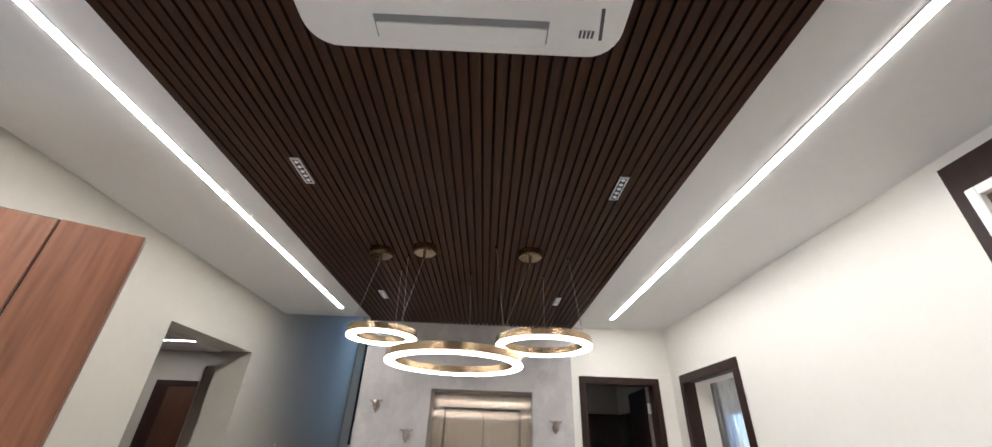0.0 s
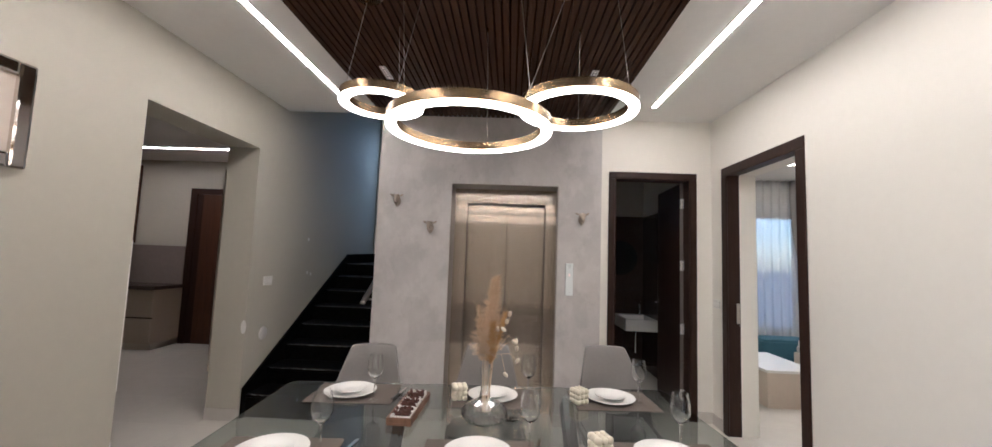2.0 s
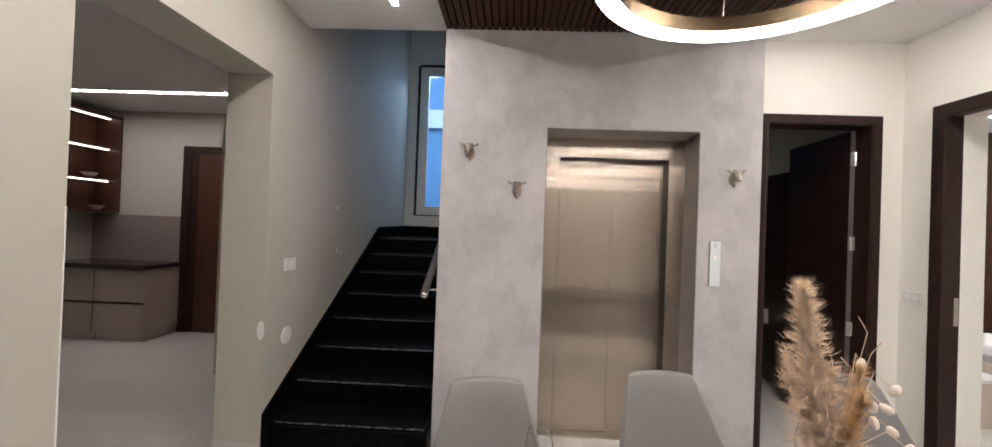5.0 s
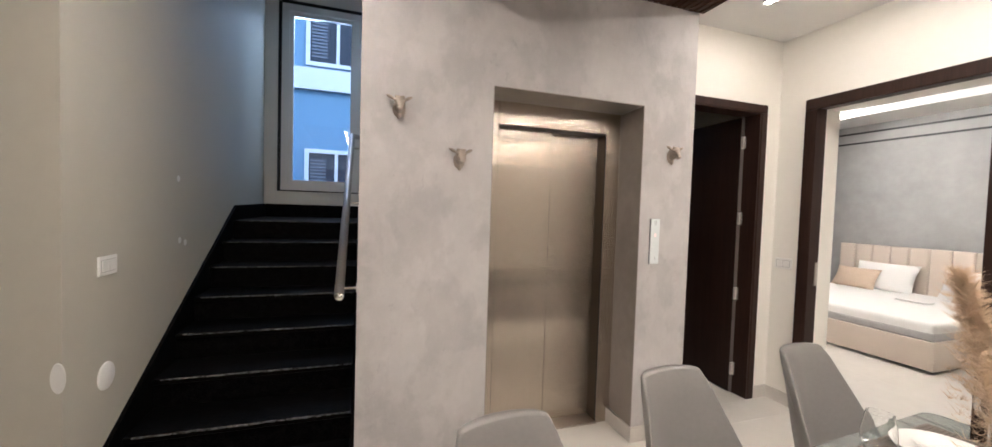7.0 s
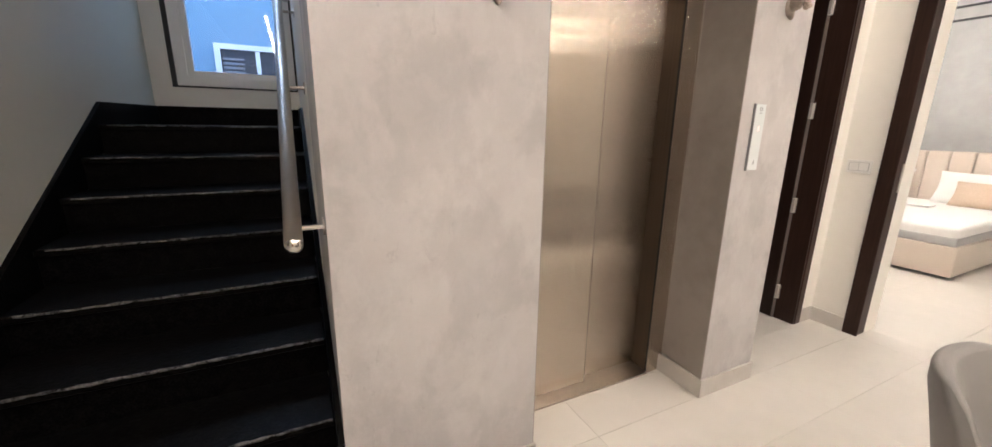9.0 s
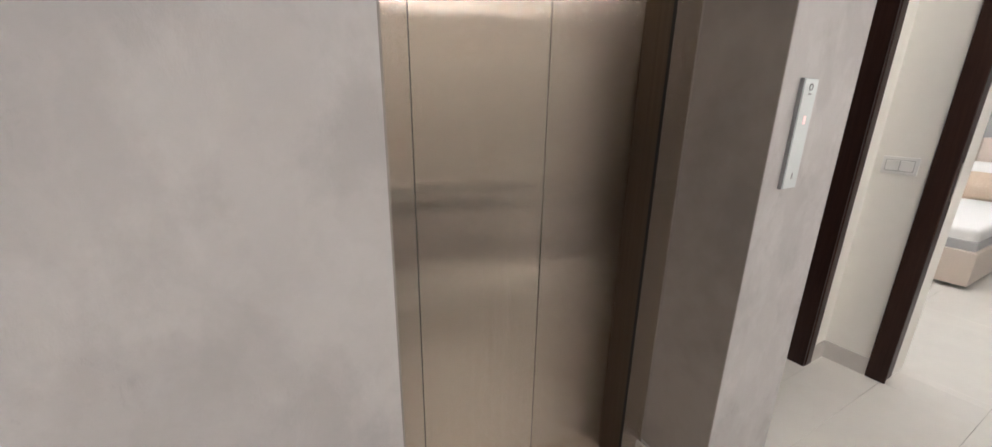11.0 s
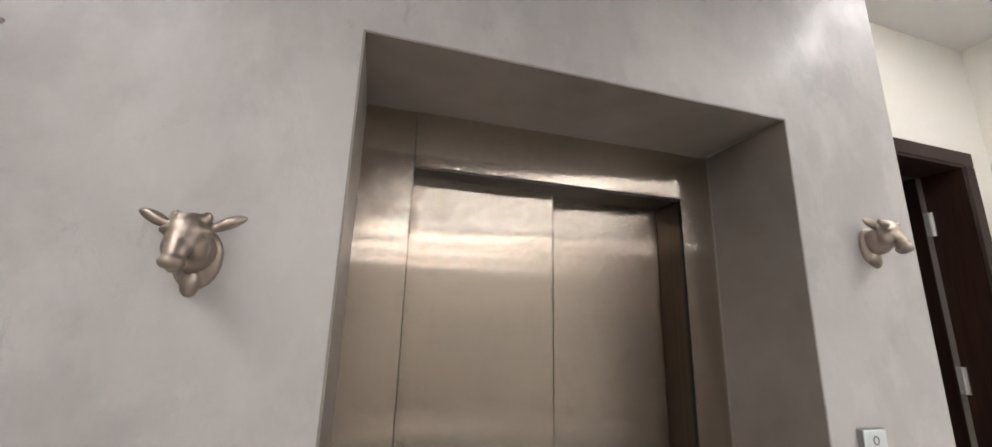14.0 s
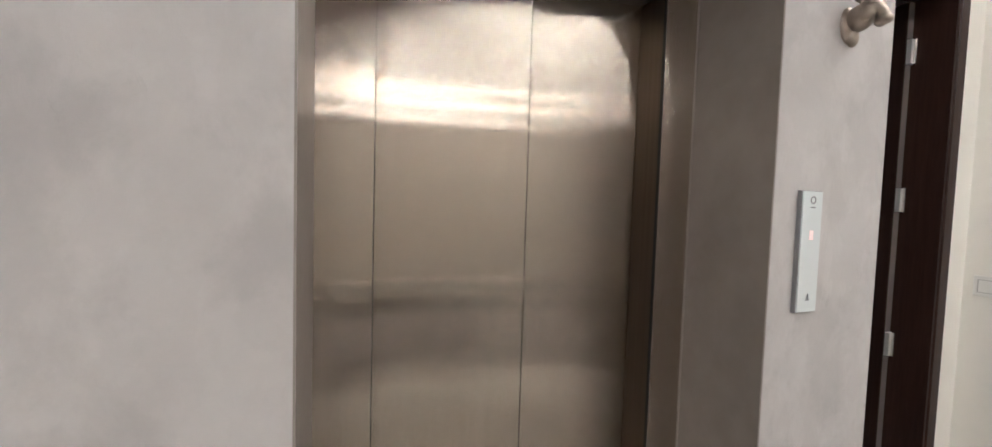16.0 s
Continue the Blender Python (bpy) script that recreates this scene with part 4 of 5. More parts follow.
def dining_chair(at, turn):
    t = thing("dining_chair", "grey leatherette dining chair with a tapered back at the glass table", "chair", at, turn, group="chairs along the glass table")
    # back: tapered shield, bowed and leaning away from the table (+y)
    nx, nz = 9, 11
    bm = bmesh.new()
    front, back = [], []
    for j in range(nz + 1):
        v = j / nz
        z = 0.36 + v * 0.545
        w = 0.238 if v < 0.33 else 0.238 - 0.098 * (v - 0.33) / 0.67
        yy = 0.20 + 0.10 * v ** 1.2
        rf, rb = [], []
        for i in range(nx + 1):
            u = i / nx * 2 - 1
            x = u * w
            curve = -0.22 * (abs(u) ** 2.0) * (1 - 0.85 * v)
            zz = z - (0.006 * abs(u) ** 8 if j == nz else 0)
            th = 0.026 * (1 - 0.35 * abs(u) ** 4) * (1 - 0.4 * (v > 0.99))
            rf.append(bm.verts.new((x, yy + curve - th, zz)))
            rb.append(bm.verts.new((x, yy + curve + th, zz)))
        front.append(rf)
        back.append(rb)
    for j in range(nz):
        for i in range(nx):
            bm.faces.new((front[j][i], front[j][i + 1], front[j + 1][i + 1], front[j + 1][i]))
            bm.faces.new((back[j][i + 1], back[j][i], back[j + 1][i], back[j + 1][i + 1]))
        for i in (0, nx):
            bm.faces.new((front[j][i], front[j + 1][i], back[j + 1][i], back[j][i]))
    for j in (0, nz):
        for i in range(nx):
            bm.faces.new((front[j][i], front[j][i + 1], back[j][i + 1], back[j][i]))
    bk = part("backrest", bm, LEATHER, t, smooth=60)
    bv = bk.modifiers.new("round", "BEVEL")
    bv.width, bv.segments, bv.limit_method, bv.angle_limit = 0.012, 3, "ANGLE", radians(50)
    seat = slab(rounded(0.47, 0.44, 0.07), 0.38, 0.475, 0.02)
    part("seat", seat, LEATHER, t, smooth=50)
    part("piping", slab(rounded(0.474, 0.444, 0.07), 0.418, 0.424), PIPING, t)
    for x in (-0.17, 0.17):
        for y in (-0.16, 0.16):
            part("leg", tube([(x, y, 0.39), (x * 1.12, y * 1.15, 0.0)], [0.016, 0.011], 12), CHROME, t, smooth=True)
    return t


chair = dining_chair((-0.262, -1.375, 0), 6)
copy_thing(chair, pose(0.455, -1.205, 0, 0, 0, 3))
copy_thing(chair, pose(1.272, -1.125, 0, 0, 0, 4))


def placemat(at, turn):
    t = thing("placemat", "taupe woven rectangular placemat on the glass table", "placemat", at, turn, group="placemats")
    first = None
    for k in range(22):
        if first is None:
            first = part("strip", box(-0.225, 0.225, 0, 0.0112, 0.0005, 0.0035), WICKER, t)
            q = first
        else:
            q = new("strip", first.data)
            q.parent = t
        q.location = (0, -0.152 + k * 0.0140, 0)
    return t


def plate(at, r, label, grp):
    t = solid("dinner_plate", lathe([(0, 0.002), (r * 0.55, 0.0), (r * 0.62, 0.004), (r, 0.017), (r + 0.002, 0.020), (r - 0.004, 0.020), (r * 0.62, 0.009), (r * 0.5, 0.006), (0, 0.006)], 48),
              PORCELAIN, label, "plate", group=grp, smooth=50)
    t.matrix_world = pose(*at)
    return t


def wine_glass(at):
    pr = [(0, 0.0), (0.037, 0.0), (0.038, 0.002), (0.008, 0.006), (0.0045, 0.016), (0.0042, 0.105), (0.010, 0.113), (0.028, 0.128), (0.039, 0.150), (0.0405, 0.170), (0.038, 0.200), (0.031, 0.236),
          (0.0298, 0.236), (0.0368, 0.200), (0.0393, 0.170), (0.0378, 0.151), (0.027, 0.130), (0.009, 0.117), (0, 0.115)]
    t = solid("wine_glass", lathe(pr, 32), GLASS, "clear stemmed wine glass standing on the table", "glass", group="wine glasses", smooth=50)
    t.matrix_world = pose(*at)
    t.visible_shadow = False
    return t


far = [(-0.26, -1.498), (0.50, -1.457), (1.155, -1.405)]
near = [(-0.310, -2.195), (0.470, -2.13), (1.225, -2.07)]
m0 = placemat((-0.255, -1.495, TT), TURN)
for x, y in far[1:] + near:
    copy_thing(m0, pose(x + 0.01, y - 0.01, TT, 0, 0, TURN))
p0 = plate((far[0][0] - 0.02, far[0][1], TT + 0.0035), 0.135, "white porcelain dinner plate on a woven placemat", "dinner plates")
s0 = plate((far[0][0] - 0.02, far[0][1], TT + 0.0135), 0.085, "small white porcelain plate stacked on the dinner plate", "side plates")
s0.name = "side_plate"
for x, y in far[1:] + near:
    copy_thing(p0, pose(x, y, TT + 0.0035))
    copy_thing(s0, pose(x, y, TT + 0.0135))
g0 = wine_glass((-0.122, -1.585, TT))
for x, y in ((0.694, -1.452), (1.303, -1.435), (-0.136, -2.165), (0.672, -2.055), (1.300, -1.990)):
    c = copy_thing(g0, pose(x, y, TT))
    c.visible_shadow = False


def cutlery(at, turn):
    t = thing("table_knife", "steel table knife beside a plate", "cutlery", at, turn, group="cutlery")
    part("blade", box(-0.008, 0.008, 0.0, 0.11, 0.004, 0.006, bevel=0.0008, seg=1), CHROME, t)
    part("grip", box(-0.007, 0.007, -0.09, 0.0, 0.0036, 0.010, bevel=0.002), BLACK, t)
    return t


k0 = cutlery((-0.018, -1.483, TT), -8)
for x, y in ((0.706, -1.462), (-0.049, -2.144), (0.706, -2.06)):
    copy_thing(k0, pose(x, y, TT, 0, 0, -8))


def bubble_candle(at):
    t = thing("bubble_candle", "ivory cube candle made of wax bubbles", "candle", at, 12, group="bubble candles")
    ball = None
    for i in range(3):
        for j in range(3):
            for k in range(3):
                if ball is None:
                    q = ball = part("bubble", add_ball(bmesh.new(), (0, 0, 0), (0.0168, 0.0168, 0.0162), u=12, v=8), WAX, t, smooth=80)
                else:
                    q = new("bubble", ball.data)
                    q.parent = t
                q.location = ((i - 1) * 0.0255, (j - 1) * 0.0255, 0.016 + k * 0.025)
    part("wick", tube([(0, 0, 0.08), (0.002, 0, 0.092)], 0.0012, 5), FLUFF, t)
    return t


b0 = bubble_candle((0.32, -1.508, TT))
copy_thing(b0, pose(0.97, -1.477, TT, 0, 0, 30))
copy_thing(b0, pose(0.956, -2.055, TT, 0, 0, 20))

tray = thing("compartment_tray", "brown wooden tray with three bowls of dried petals", "tray", (0.098, -1.70, TT), -2)
part("base", box(-0.058, 0.058, -0.185, 0.185, 0.0, 0.012, bevel=0.003), TRAYWOOD, tray)
part("rim", boxes((-0.058, -0.050, -0.185, 0.185, 0.012, 0.034), (0.050, 0.058, -0.185, 0.185, 0.012, 0.034), (-0.050, 0.050, -0.185, -0.177, 0.012, 0.034), (-0.050, 0.050, 0.177, 0.185, 0.012, 0.034)), TRAYWOOD, tray)
rng = random.Random(4)
for k in range(3):
    y = -0.118 + 0.118 * k
    bw = part("bowl", boxes((-0.042, 0.042, y - 0.043, y + 0.043, 0.012, 0.018), (-0.047, -0.042, y - 0.046, y + 0.046, 0.012, 0.036), (0.042, 0.047, y - 0.046, y + 0.046, 0.012, 0.036),
                             (-0.042, 0.042, y - 0.047, y - 0.043, 0.012, 0.036), (-0.042, 0.042, y + 0.043, y + 0.047, 0.012, 0.048)), PORCELAIN, tray, "square white bowl")
    bm = bmesh.new()
    for i in range(52):
        add_ball(bm, (rng.uniform(-0.036, 0.036), y + rng.uniform(-0.042, 0.030), 0.026 + rng.uniform(0, 0.028)), (0.014, 0.008, 0.004),
                 (rng.uniform(-60, 60), rng.uniform(-60, 60), rng.uniform(0, 360)), 6, 4)
    part("dried_petals", bm, POTPOURRI, bw)

jar = solid("glass_tealight_jar", lathe([(0, 0), (0.032, 0), (0.036, 0.01), (0.036, 0.045), (0.033, 0.045), (0.033, 0.012), (0, 0.008)], 24), GLASS,
            "small clear glass tealight jar on the table", "jar", smooth=50)
jar.matrix_world = pose(0.603, -1.741, TT)
jar.visible_shadow = False

vase = thing("flower_vase", "clear ribbed glass vase with a squat body and tall neck", "vase", (0.473, -1.79, TT))
bm = lathe([(0, 0.004), (0.065, 0.0), (0.095, 0.020), (0.108, 0.047), (0.092, 0.075), (0.050, 0.096), (0.027, 0.112), (0.021, 0.150), (0.0215, 0.215), (0.028, 0.250),
            (0.0255, 0.250), (0.0195, 0.215), (0.019, 0.150), (0.0245, 0.115), (0.048, 0.100), (0.088, 0.074), (0.103, 0.047), (0.090, 0.023), (0.062, 0.007), (0, 0.010)], 72)
for v in bm.verts:
    rr = math.hypot(v.co.x, v.co.y)
    if rr > 0.03 and v.co.z < 0.105:
        k = 1 + 0.040 * math.cos(20 * math.atan2(v.co.y, v.co.x) + 30 * v.co.z)
        v.co.x, v.co.y = v.co.x * k, v.co.y * k
vg = part("body", bm, GLASS, vase, smooth=60)
vg.visible_shadow = False


def plume(bm, p0, p1, width, sprigs, rg):
    """Feathery plume: drooping sprigs leave the stem, each with many thin tapered strands."""
    axis = p1 - p0
    for k in range(sprigs):
        s = (k + rg.random()) / sprigs
        base = p0 + axis * s
        a = k * 2.4 + rg.uniform(-0.5, 0.5)
        w = width * (1.0 - 0.82 * s ** 1.3) * rg.uniform(0.25, 1.1)
        out = Vector((math.cos(a), math.sin(a), 0))
        lift_ = rg.uniform(0.035, 0.075)
        for i in range(46):
            u = rg.random()
            q = base + out * (w * u) + Vector((0, 0, lift_ * u - 0.03 * u * u))
            b = rg.uniform(0, math.tau)
            d = Vector((math.cos(b), math.sin(b), rg.uniform(0.3, 2.2))).normalized() * rg.uniform(0.012, 0.030) + out * 0.005
            side = d.orthogonal().normalized() * rg.uniform(0.0003, 0.0008)
            v = [bm.verts.new(c) for c in (q - side, q + side, q + d)]
            bm.faces.new(v)


pam = thing("dried_pampas_bunch", "bunch of golden dried pampas grass and bunny tails in the vase", "dried flowers", (0.473, -1.79, TT + 0.012))
bm = bmesh.new()
plume(bm, Vector((-0.004, 0.0, 0.29)), Vector((0.032, 0.13, 0.63)), 0.086, 420, rng)
plume(bm, Vector((-0.02, 0.0, 0.26)), Vector((-0.05, 0.06, 0.48)), 0.05, 45, rng)
plume(bm, Vector((0.01, 0.0, 0.26)), Vector((0.045, 0.05, 0.46)), 0.05, 45, rng)
part("plume", bm, STRAW, pam, "feathery golden plume")
for tip, count in (((0.085, 0.015, 0.47), 70), ((0.030, -0.055, 0.44), 60)):
    bm = bmesh.new()
    plume(bm, Vector((0.02, 0.0, 0.25)), Vector(tip), 0.026, count, rng)
    part("plume", bm, GOLD_STRAW, pam, "thin golden seed plume")
for k in range(8):
    a = k * 2.4
    q = Vector((0.012 * math.cos(a), 0.012 * math.sin(a), 0.03))
    e = Vector((0.03 * math.cos(a) + 0.01, 0.03 * math.sin(a) + 0.02, rng.uniform(0.30, 0.42)))
    part("stem", tube([q, (q + e) / 2 + Vector((0.002, 0, 0)), e], 0.0014, 5), STRAW, pam)
for k in range(9):
    x, z = rng.uniform(0.05, 0.15), rng.uniform(0.20, 0.53)
    e = Vector((x, rng.uniform(-0.07, 0.07), z))
    tl = part("bunny_tail_stem", tube([(0.008, 0, 0.05), (0.03, 0.005, 0.30), (x * 0.75, e.y * 0.6, max(z, 0.27) + 0.03), e], 0.0011, 5), STRAW, pam)
    part("bunny_tail", add_ball(bmesh.new(), e, (0.009, 0.009, 0.015), (rng.uniform(-30, 30), rng.uniform(-60, 60), 0), 10, 8), FLUFF, tl, "fluffy white seed head", True)
for k in range(10):
    e = Vector((rng.uniform(-0.05, 0.11), rng.uniform(-0.06, 0.10), rng.uniform(0.42, 0.60)))
    part("grass_stalk", tube([(0.006, 0, 0.05), (0.03, 0.01, 0.32), e * 0.88 + Vector((rng.uniform(-0.02, 0.02), rng.uniform(-0.02, 0.02), 0.04)), e], 0.0008, 5), STRAW, pam)

# ---- kitchen ----
KY, KC = 2.39, 2.84
structure("wall_kitchen_back", box(-6.2, XL - 0.29, KY, KY + 0.2, 0, 3.2), PAINT_GREIGE, "beige painted kitchen wall")
structure("wall_kitchen_west", box(-5.88, -5.68, -3.2, KY, 0, 3.2), PAINT_GREIGE, "beige painted kitchen side wall")
structure("wall_kitchen_south", box(-6.2, XL - 0.29, -3.4, -3.2, 0, 3.2), PAINT_GREIGE, "beige painted kitchen end wall")
structure("ceiling_kitchen", box(-5.68, XL - 0.29, -3.2, KY, KC, 3.2), PAINT_CEIL, "white kitchen ceiling", "ceiling")
t = thing("ceiling_strip_light", "white linear kitchen ceiling light", "ceiling light", (0, 1.53, 0))
part("diffuser", box(-5.2, -3.34, -0.025, 0.025, KC - 0.014, KC - 0.002), LED_KIT, t, "bright white diffuser")
part("trim", boxes((-5.2, -3.34, -0.03, -0.025, KC - 0.014, KC), (-5.2, -3.34, 0.025, 0.03, KC - 0.014, KC)), PLASTIC, t)
for x0, x1 in ((-5.07, -4.47), (-5.678, -5.08)):
    cb = thing("base_cabinet", "beige laminate base cabinet with two drawers and dark counter", "cabinet", (x0, 1.86, 0), group="kitchen base cabinets")
    w = x1 - x0
    part("carcass", box(0, w, 0.02, 0.53, 0.09, 0.845), BEIGE_LAM, cb)
    part("plinth", box(0, w - 0.01, 0.05, 0.5, 0.0, 0.09), SATIN, cb, "metal plinth")
    for z0, z1 in ((0.10, 0.44), (0.462, 0.838)):
        dr = part("drawer", box(0.003, w - 0.003, 0.0, 0.02, z0, z1, bevel=0.002, seg=1), BEIGE_LAM, cb)
    part("handle_channel", box(0.003, w - 0.003, 0.004, 0.02, 0.442, 0.460), BLACK, cb, "dark finger channel")
solid("worktop", box(-5.68, -4.45, 1.84, KY, 0.848, 0.90, bevel=0.004), COUNTER, "dark brown quartz kitchen worktop on the cabinets", "worktop")
solid("backsplash", box(-5.68, -4.50, KY - 0.012, KY, 0.90, 1.485), SPLASH, "mauve-grey glossy kitchen backsplash", "backsplash", "structure")
uc = thing("wall_shelf_unit", "open walnut wall unit with lit shelves above the worktop", "wall cabinet", (-5.68, 1.0, 1.51))
part("side", box(0, 0.35, 1.358, 1.388, 0, 1.24), WARDROBE, uc)
part("side", box(0, 0.35, 0.0, 0.03, 0, 1.24), WARDROBE, uc)
part("back", box(0.001, 0.02, 0.03, 1.358, 0, 1.24), WARDROBE, uc)
for z in (0.0, 0.40, 0.81, 1.21):
    sh = part("shelf", box(0.02, 0.345, 0.03, 1.358, z, z + 0.025), WARDROBE, uc)
    if z > 0.1:
        part("shelf_light", box(0.20, 0.222, 0.05, 1.34, z - 0.010, z), LED_SHELF, sh)
for k in range(2):
    bw = solid("bowl", lathe([(0, 0), (0.03, 0), (0.07, 0.04), (0.085, 0.06), (0.08, 0.06), (0.065, 0.042), (0, 0.01)], 24), PORCELAIN, "white bowl on a lit kitchen shelf", "bowl", group="shelf bowls", smooth=60)
    bw.matrix_world = pose(-5.47, 2.22 - 0.1 * k, 1.51 + 0.025 + 0.41 * k - 0.01 * k)
kd = thing("door_kitchen", "red-brown veneered kitchen door in a dark frame", "door", (-4.48, KY, 0))
part("frame", boxes((0, 0.11, -0.03, 0, 0, 2.40), (0.96, 1.07, -0.03, 0, 0, 2.40), (0.11, 0.96, -0.03, 0, 2.31, 2.40)), FRAME_WOOD, kd)
part("stile", boxes((0.11, 0.2, -0.018, 0, 0.005, 2.31)), LEAF_DARK, kd)
part("leaf", box(0.2, 0.96, -0.014, 0, 0.005, 2.31), KDOOR_WOOD, kd)
tc = thing("tall_cabinet", "cream laminate tall kitchen cabinet with dark handles", "cabinet", (-2.84, 0.84, 0))
part("carcass", box(0.02, 0.78, 0.02, 1.1, 0, 2.42), CREAM_LAM, tc)
part("door", box(0.0, 0.02, 0.0, 0.55, 0.08, 2.42, bevel=0.002, seg=1), CREAM_LAM, tc)
part("door", box(0.0, 0.02, 0.553, 1.1, 0.08, 2.42, bevel=0.002, seg=1), CREAM_LAM, tc)
for z in (0.82, 1.45):
    part("handle", box(-0.025, 0.0, 0.03, 0.05, z, z + 0.2), BLACK, tc, "dark bar handle")

# ---- bathroom ----
structure("wall_bath_back", box(LIFT_R, XR, 2.30, 2.40, 0, 3.2), GREY_PAINT, "grey painted bathroom wall")
structure("ceiling_bath", box(LIFT_R, XR, YB + 0.13, 2.30, 2.75, 2.9), GREY_PAINT, "grey bathroom ceiling", "ceiling")
bt = structure("wall_tiling", box(LIFT_R + 0.002, XR - 0.002, 2.285, 2.2985, 0, 2.16), BLACK, "black glossy bathroom wall tiles")
structure("wall_bath_west", box(LIFT_R, LIFT_R + 0.012, 0.61, 2.28, 0, 2.16), BLACK_TILE, "black glossy bathroom side wall tiles")
structure("wall_bath_east", box(XR - 0.014, XR - 0.002, YB + 0.14, 2.28, 0, 2.16), BLACK_TILE, "black glossy bathroom side wall tiles")
tile_me = None
for i in range(4):
    for j in range(4):
        x, z = LIFT_R + 0.02 + i * 0.28, 0.01 + j * 0.54
        if tile_me is None:
            q = part("tile", box(0, 0.276, -0.004, 0, 0, 0.536, bevel=0.001, seg=1), BLACK_TILE, bt)
            tile_me = q.data
        else:
            q = new("tile", tile_me)
            q.parent = bt
        q.location = (x, 2.285, z)
bs = thing("wash_basin", "white rectangular wash basin wall-hung on black tiles", "basin", (2.36, 1.85, 0.592))
part("bowl", boxes((-0.24, 0.175, -0.18, 0.43, 0.0, 0.03), (-0.24, -0.215, -0.18, 0.43, 0.03, 0.15), (0.150, 0.175, -0.18, 0.43, 0.03, 0.15), (-0.215, 0.150, -0.18, -0.155, 0.03, 0.15),
                   (-0.215, 0.150, 0.30, 0.43, 0.03, 0.15)), PORCELAIN, bs, "white ceramic bowl")
part("waste_pipe", tube([(-0.02, 0.1, 0.0), (-0.02, 0.1, -0.32), (-0.02, 0.42, -0.34)], 0.016, 12), CHROME, bs, "chrome bottle trap", True)
tp = thing("basin_tap", "chrome pillar tap on the wash basin", "tap", (2.46, 2.17, 0.742))
part("body", tube([(0, 0, 0), (0, 0, 0.19)], 0.018, 14), CHROME, tp, smooth=30)
part("spout", tube([(0, 0, 0.15), (-0.03, -0.06, 0.19), (-0.06, -0.14, 0.18), (-0.06, -0.145, 0.15)], 0.011, 10), CHROME, tp, smooth=True)
part("lever", box(-0.012, 0.012, -0.06, 0.02, 0.19, 0.205, bevel=0.003), CHROME, tp)
mr = solid("bathroom_mirror", moved(lathe([(0, 0), (0.25, 0), (0.25, -0.012), (0, -0.012)], 40), pose(2.20, 2.28, 1.55, -90)), mat("smoked_mirror", (0.03, 0.03, 0.03), None, 0.03, 0.0), "round dark mirror above the basin", "mirror")

# ---- bedroom ----
BX, BYN, BC = 6.93, 3.24, 3.12
structure("wall_bedroom_head", box(BX, BX + 0.2, -2.2, BYN, 0, 3.3), BED_WALL, "grey stucco feature wall behind the bed")
structure("wall_bedroom_window", boxes((XR + 0.26, 4.55, BYN, BYN + 0.2, 0, 3.3), (5.55, BX + 0.2, BYN, BYN + 0.2, 0, 3.3), (4.55, 5.55, BYN, BYN + 0.2, 0, 0.35), (4.55, 5.55, BYN, BYN + 0.2, 2.45, 3.3)),
          PAINT_WHITE, "white bedroom wall with a curtained window")
structure("wall_bedroom_south", box(XR + 0.26, BX, -2.4, -2.2, 0, 3.3), PAINT_WHITE, "white bedroom end wall")
structure("ceiling_bedroom", box(XR + 0.26, BX, -2.2, BYN, BC, 3.3), PAINT_CEIL, "white bedroom tray ceiling", "ceiling")
structure("ceiling_bedroom_soffit", boxes((XR + 0.26, 3.7, -2.2, BYN, 2.96, BC), (6.2, BX, -2.2, 2.66, 3.02, BC), (3.7, 6.2, 2.1, BYN, 2.96, BC),
                                           (3.7, 6.2, -2.2, -1.3, 2.96, BC)), PAINT_CEIL, "white dropped border round the tray ceiling", "ceiling")
window("window_2", 4.57, 5.53, BYN + 0.05, 0.36, 2.44, 0.07, "white framed bedroom window behind curtains")
cv = thing("cove_light", "hidden linear cove light of the bedroom ceiling", "cove light", (0, 0, 0))
part("diffuser", boxes((3.72, 6.18, 2.06, 2.095, 3.0, 3.05), (3.705, 3.74, -1.2, 2.0, 3.0, 3.05)), LED_COVE, cv)
for x, y in ((5.35, 1.35),):
    t = thing("ceiling_strip_light", "short white linear bedroom ceiling light", "ceiling light", (x, y, BC))
    part("diffuser", box(-0.36, 0.36, -0.03, 0.03, -0.02, -0.004), LED_COVE, t)
    part("trim", boxes((-0.36, 0.36, -0.036, -0.03, -0.02, 0), (-0.36, 0.36, 0.03, 0.036, -0.02, 0)), PLASTIC, t)
for z in (2.90, 2.74):
    solid("wall_moulding", box(BX - 0.012, BX, -2.2, 2.66, z - 0.014, z + 0.014), BLACK, "thin dark horizontal line trim on the bedroom wall", "trim", "structure")

bed = thing("bed", "beige upholstered double bed with white linen", "bed", (4.62, 0.15, 0))
part("base", box(0, 2.15, 0, 2.05, 0.03, 0.32, bevel=0.02), BEDBASE, bed, "beige fabric bed base", 40)
mt = part("mattress", box(0.03, 2.10, 0.03, 2.02, 0.315, 0.50, bevel=0.05, seg=4), LINEN, bed, "white sheeted mattress", 40)
part("valance", box(0.022, 2.09, 0.022, 2.028, 0.318, 0.405, bevel=0.02, seg=3), THROW, mt, "grey satin band round the mattress", 40)
hb = part("headboard_back", box(2.19, 2.29, -0.06, 2.13, 0.03, 1.12), BEDBASE, bed)
for k in range(10):
    y = -0.06 + k * 0.219
    part("headboard_panel", box(2.11, 2.19, y + 0.003, y + 0.216, 0.40, 1.13, bevel=0.03, seg=4), BEDBASE, hb, "padded channel", 40)


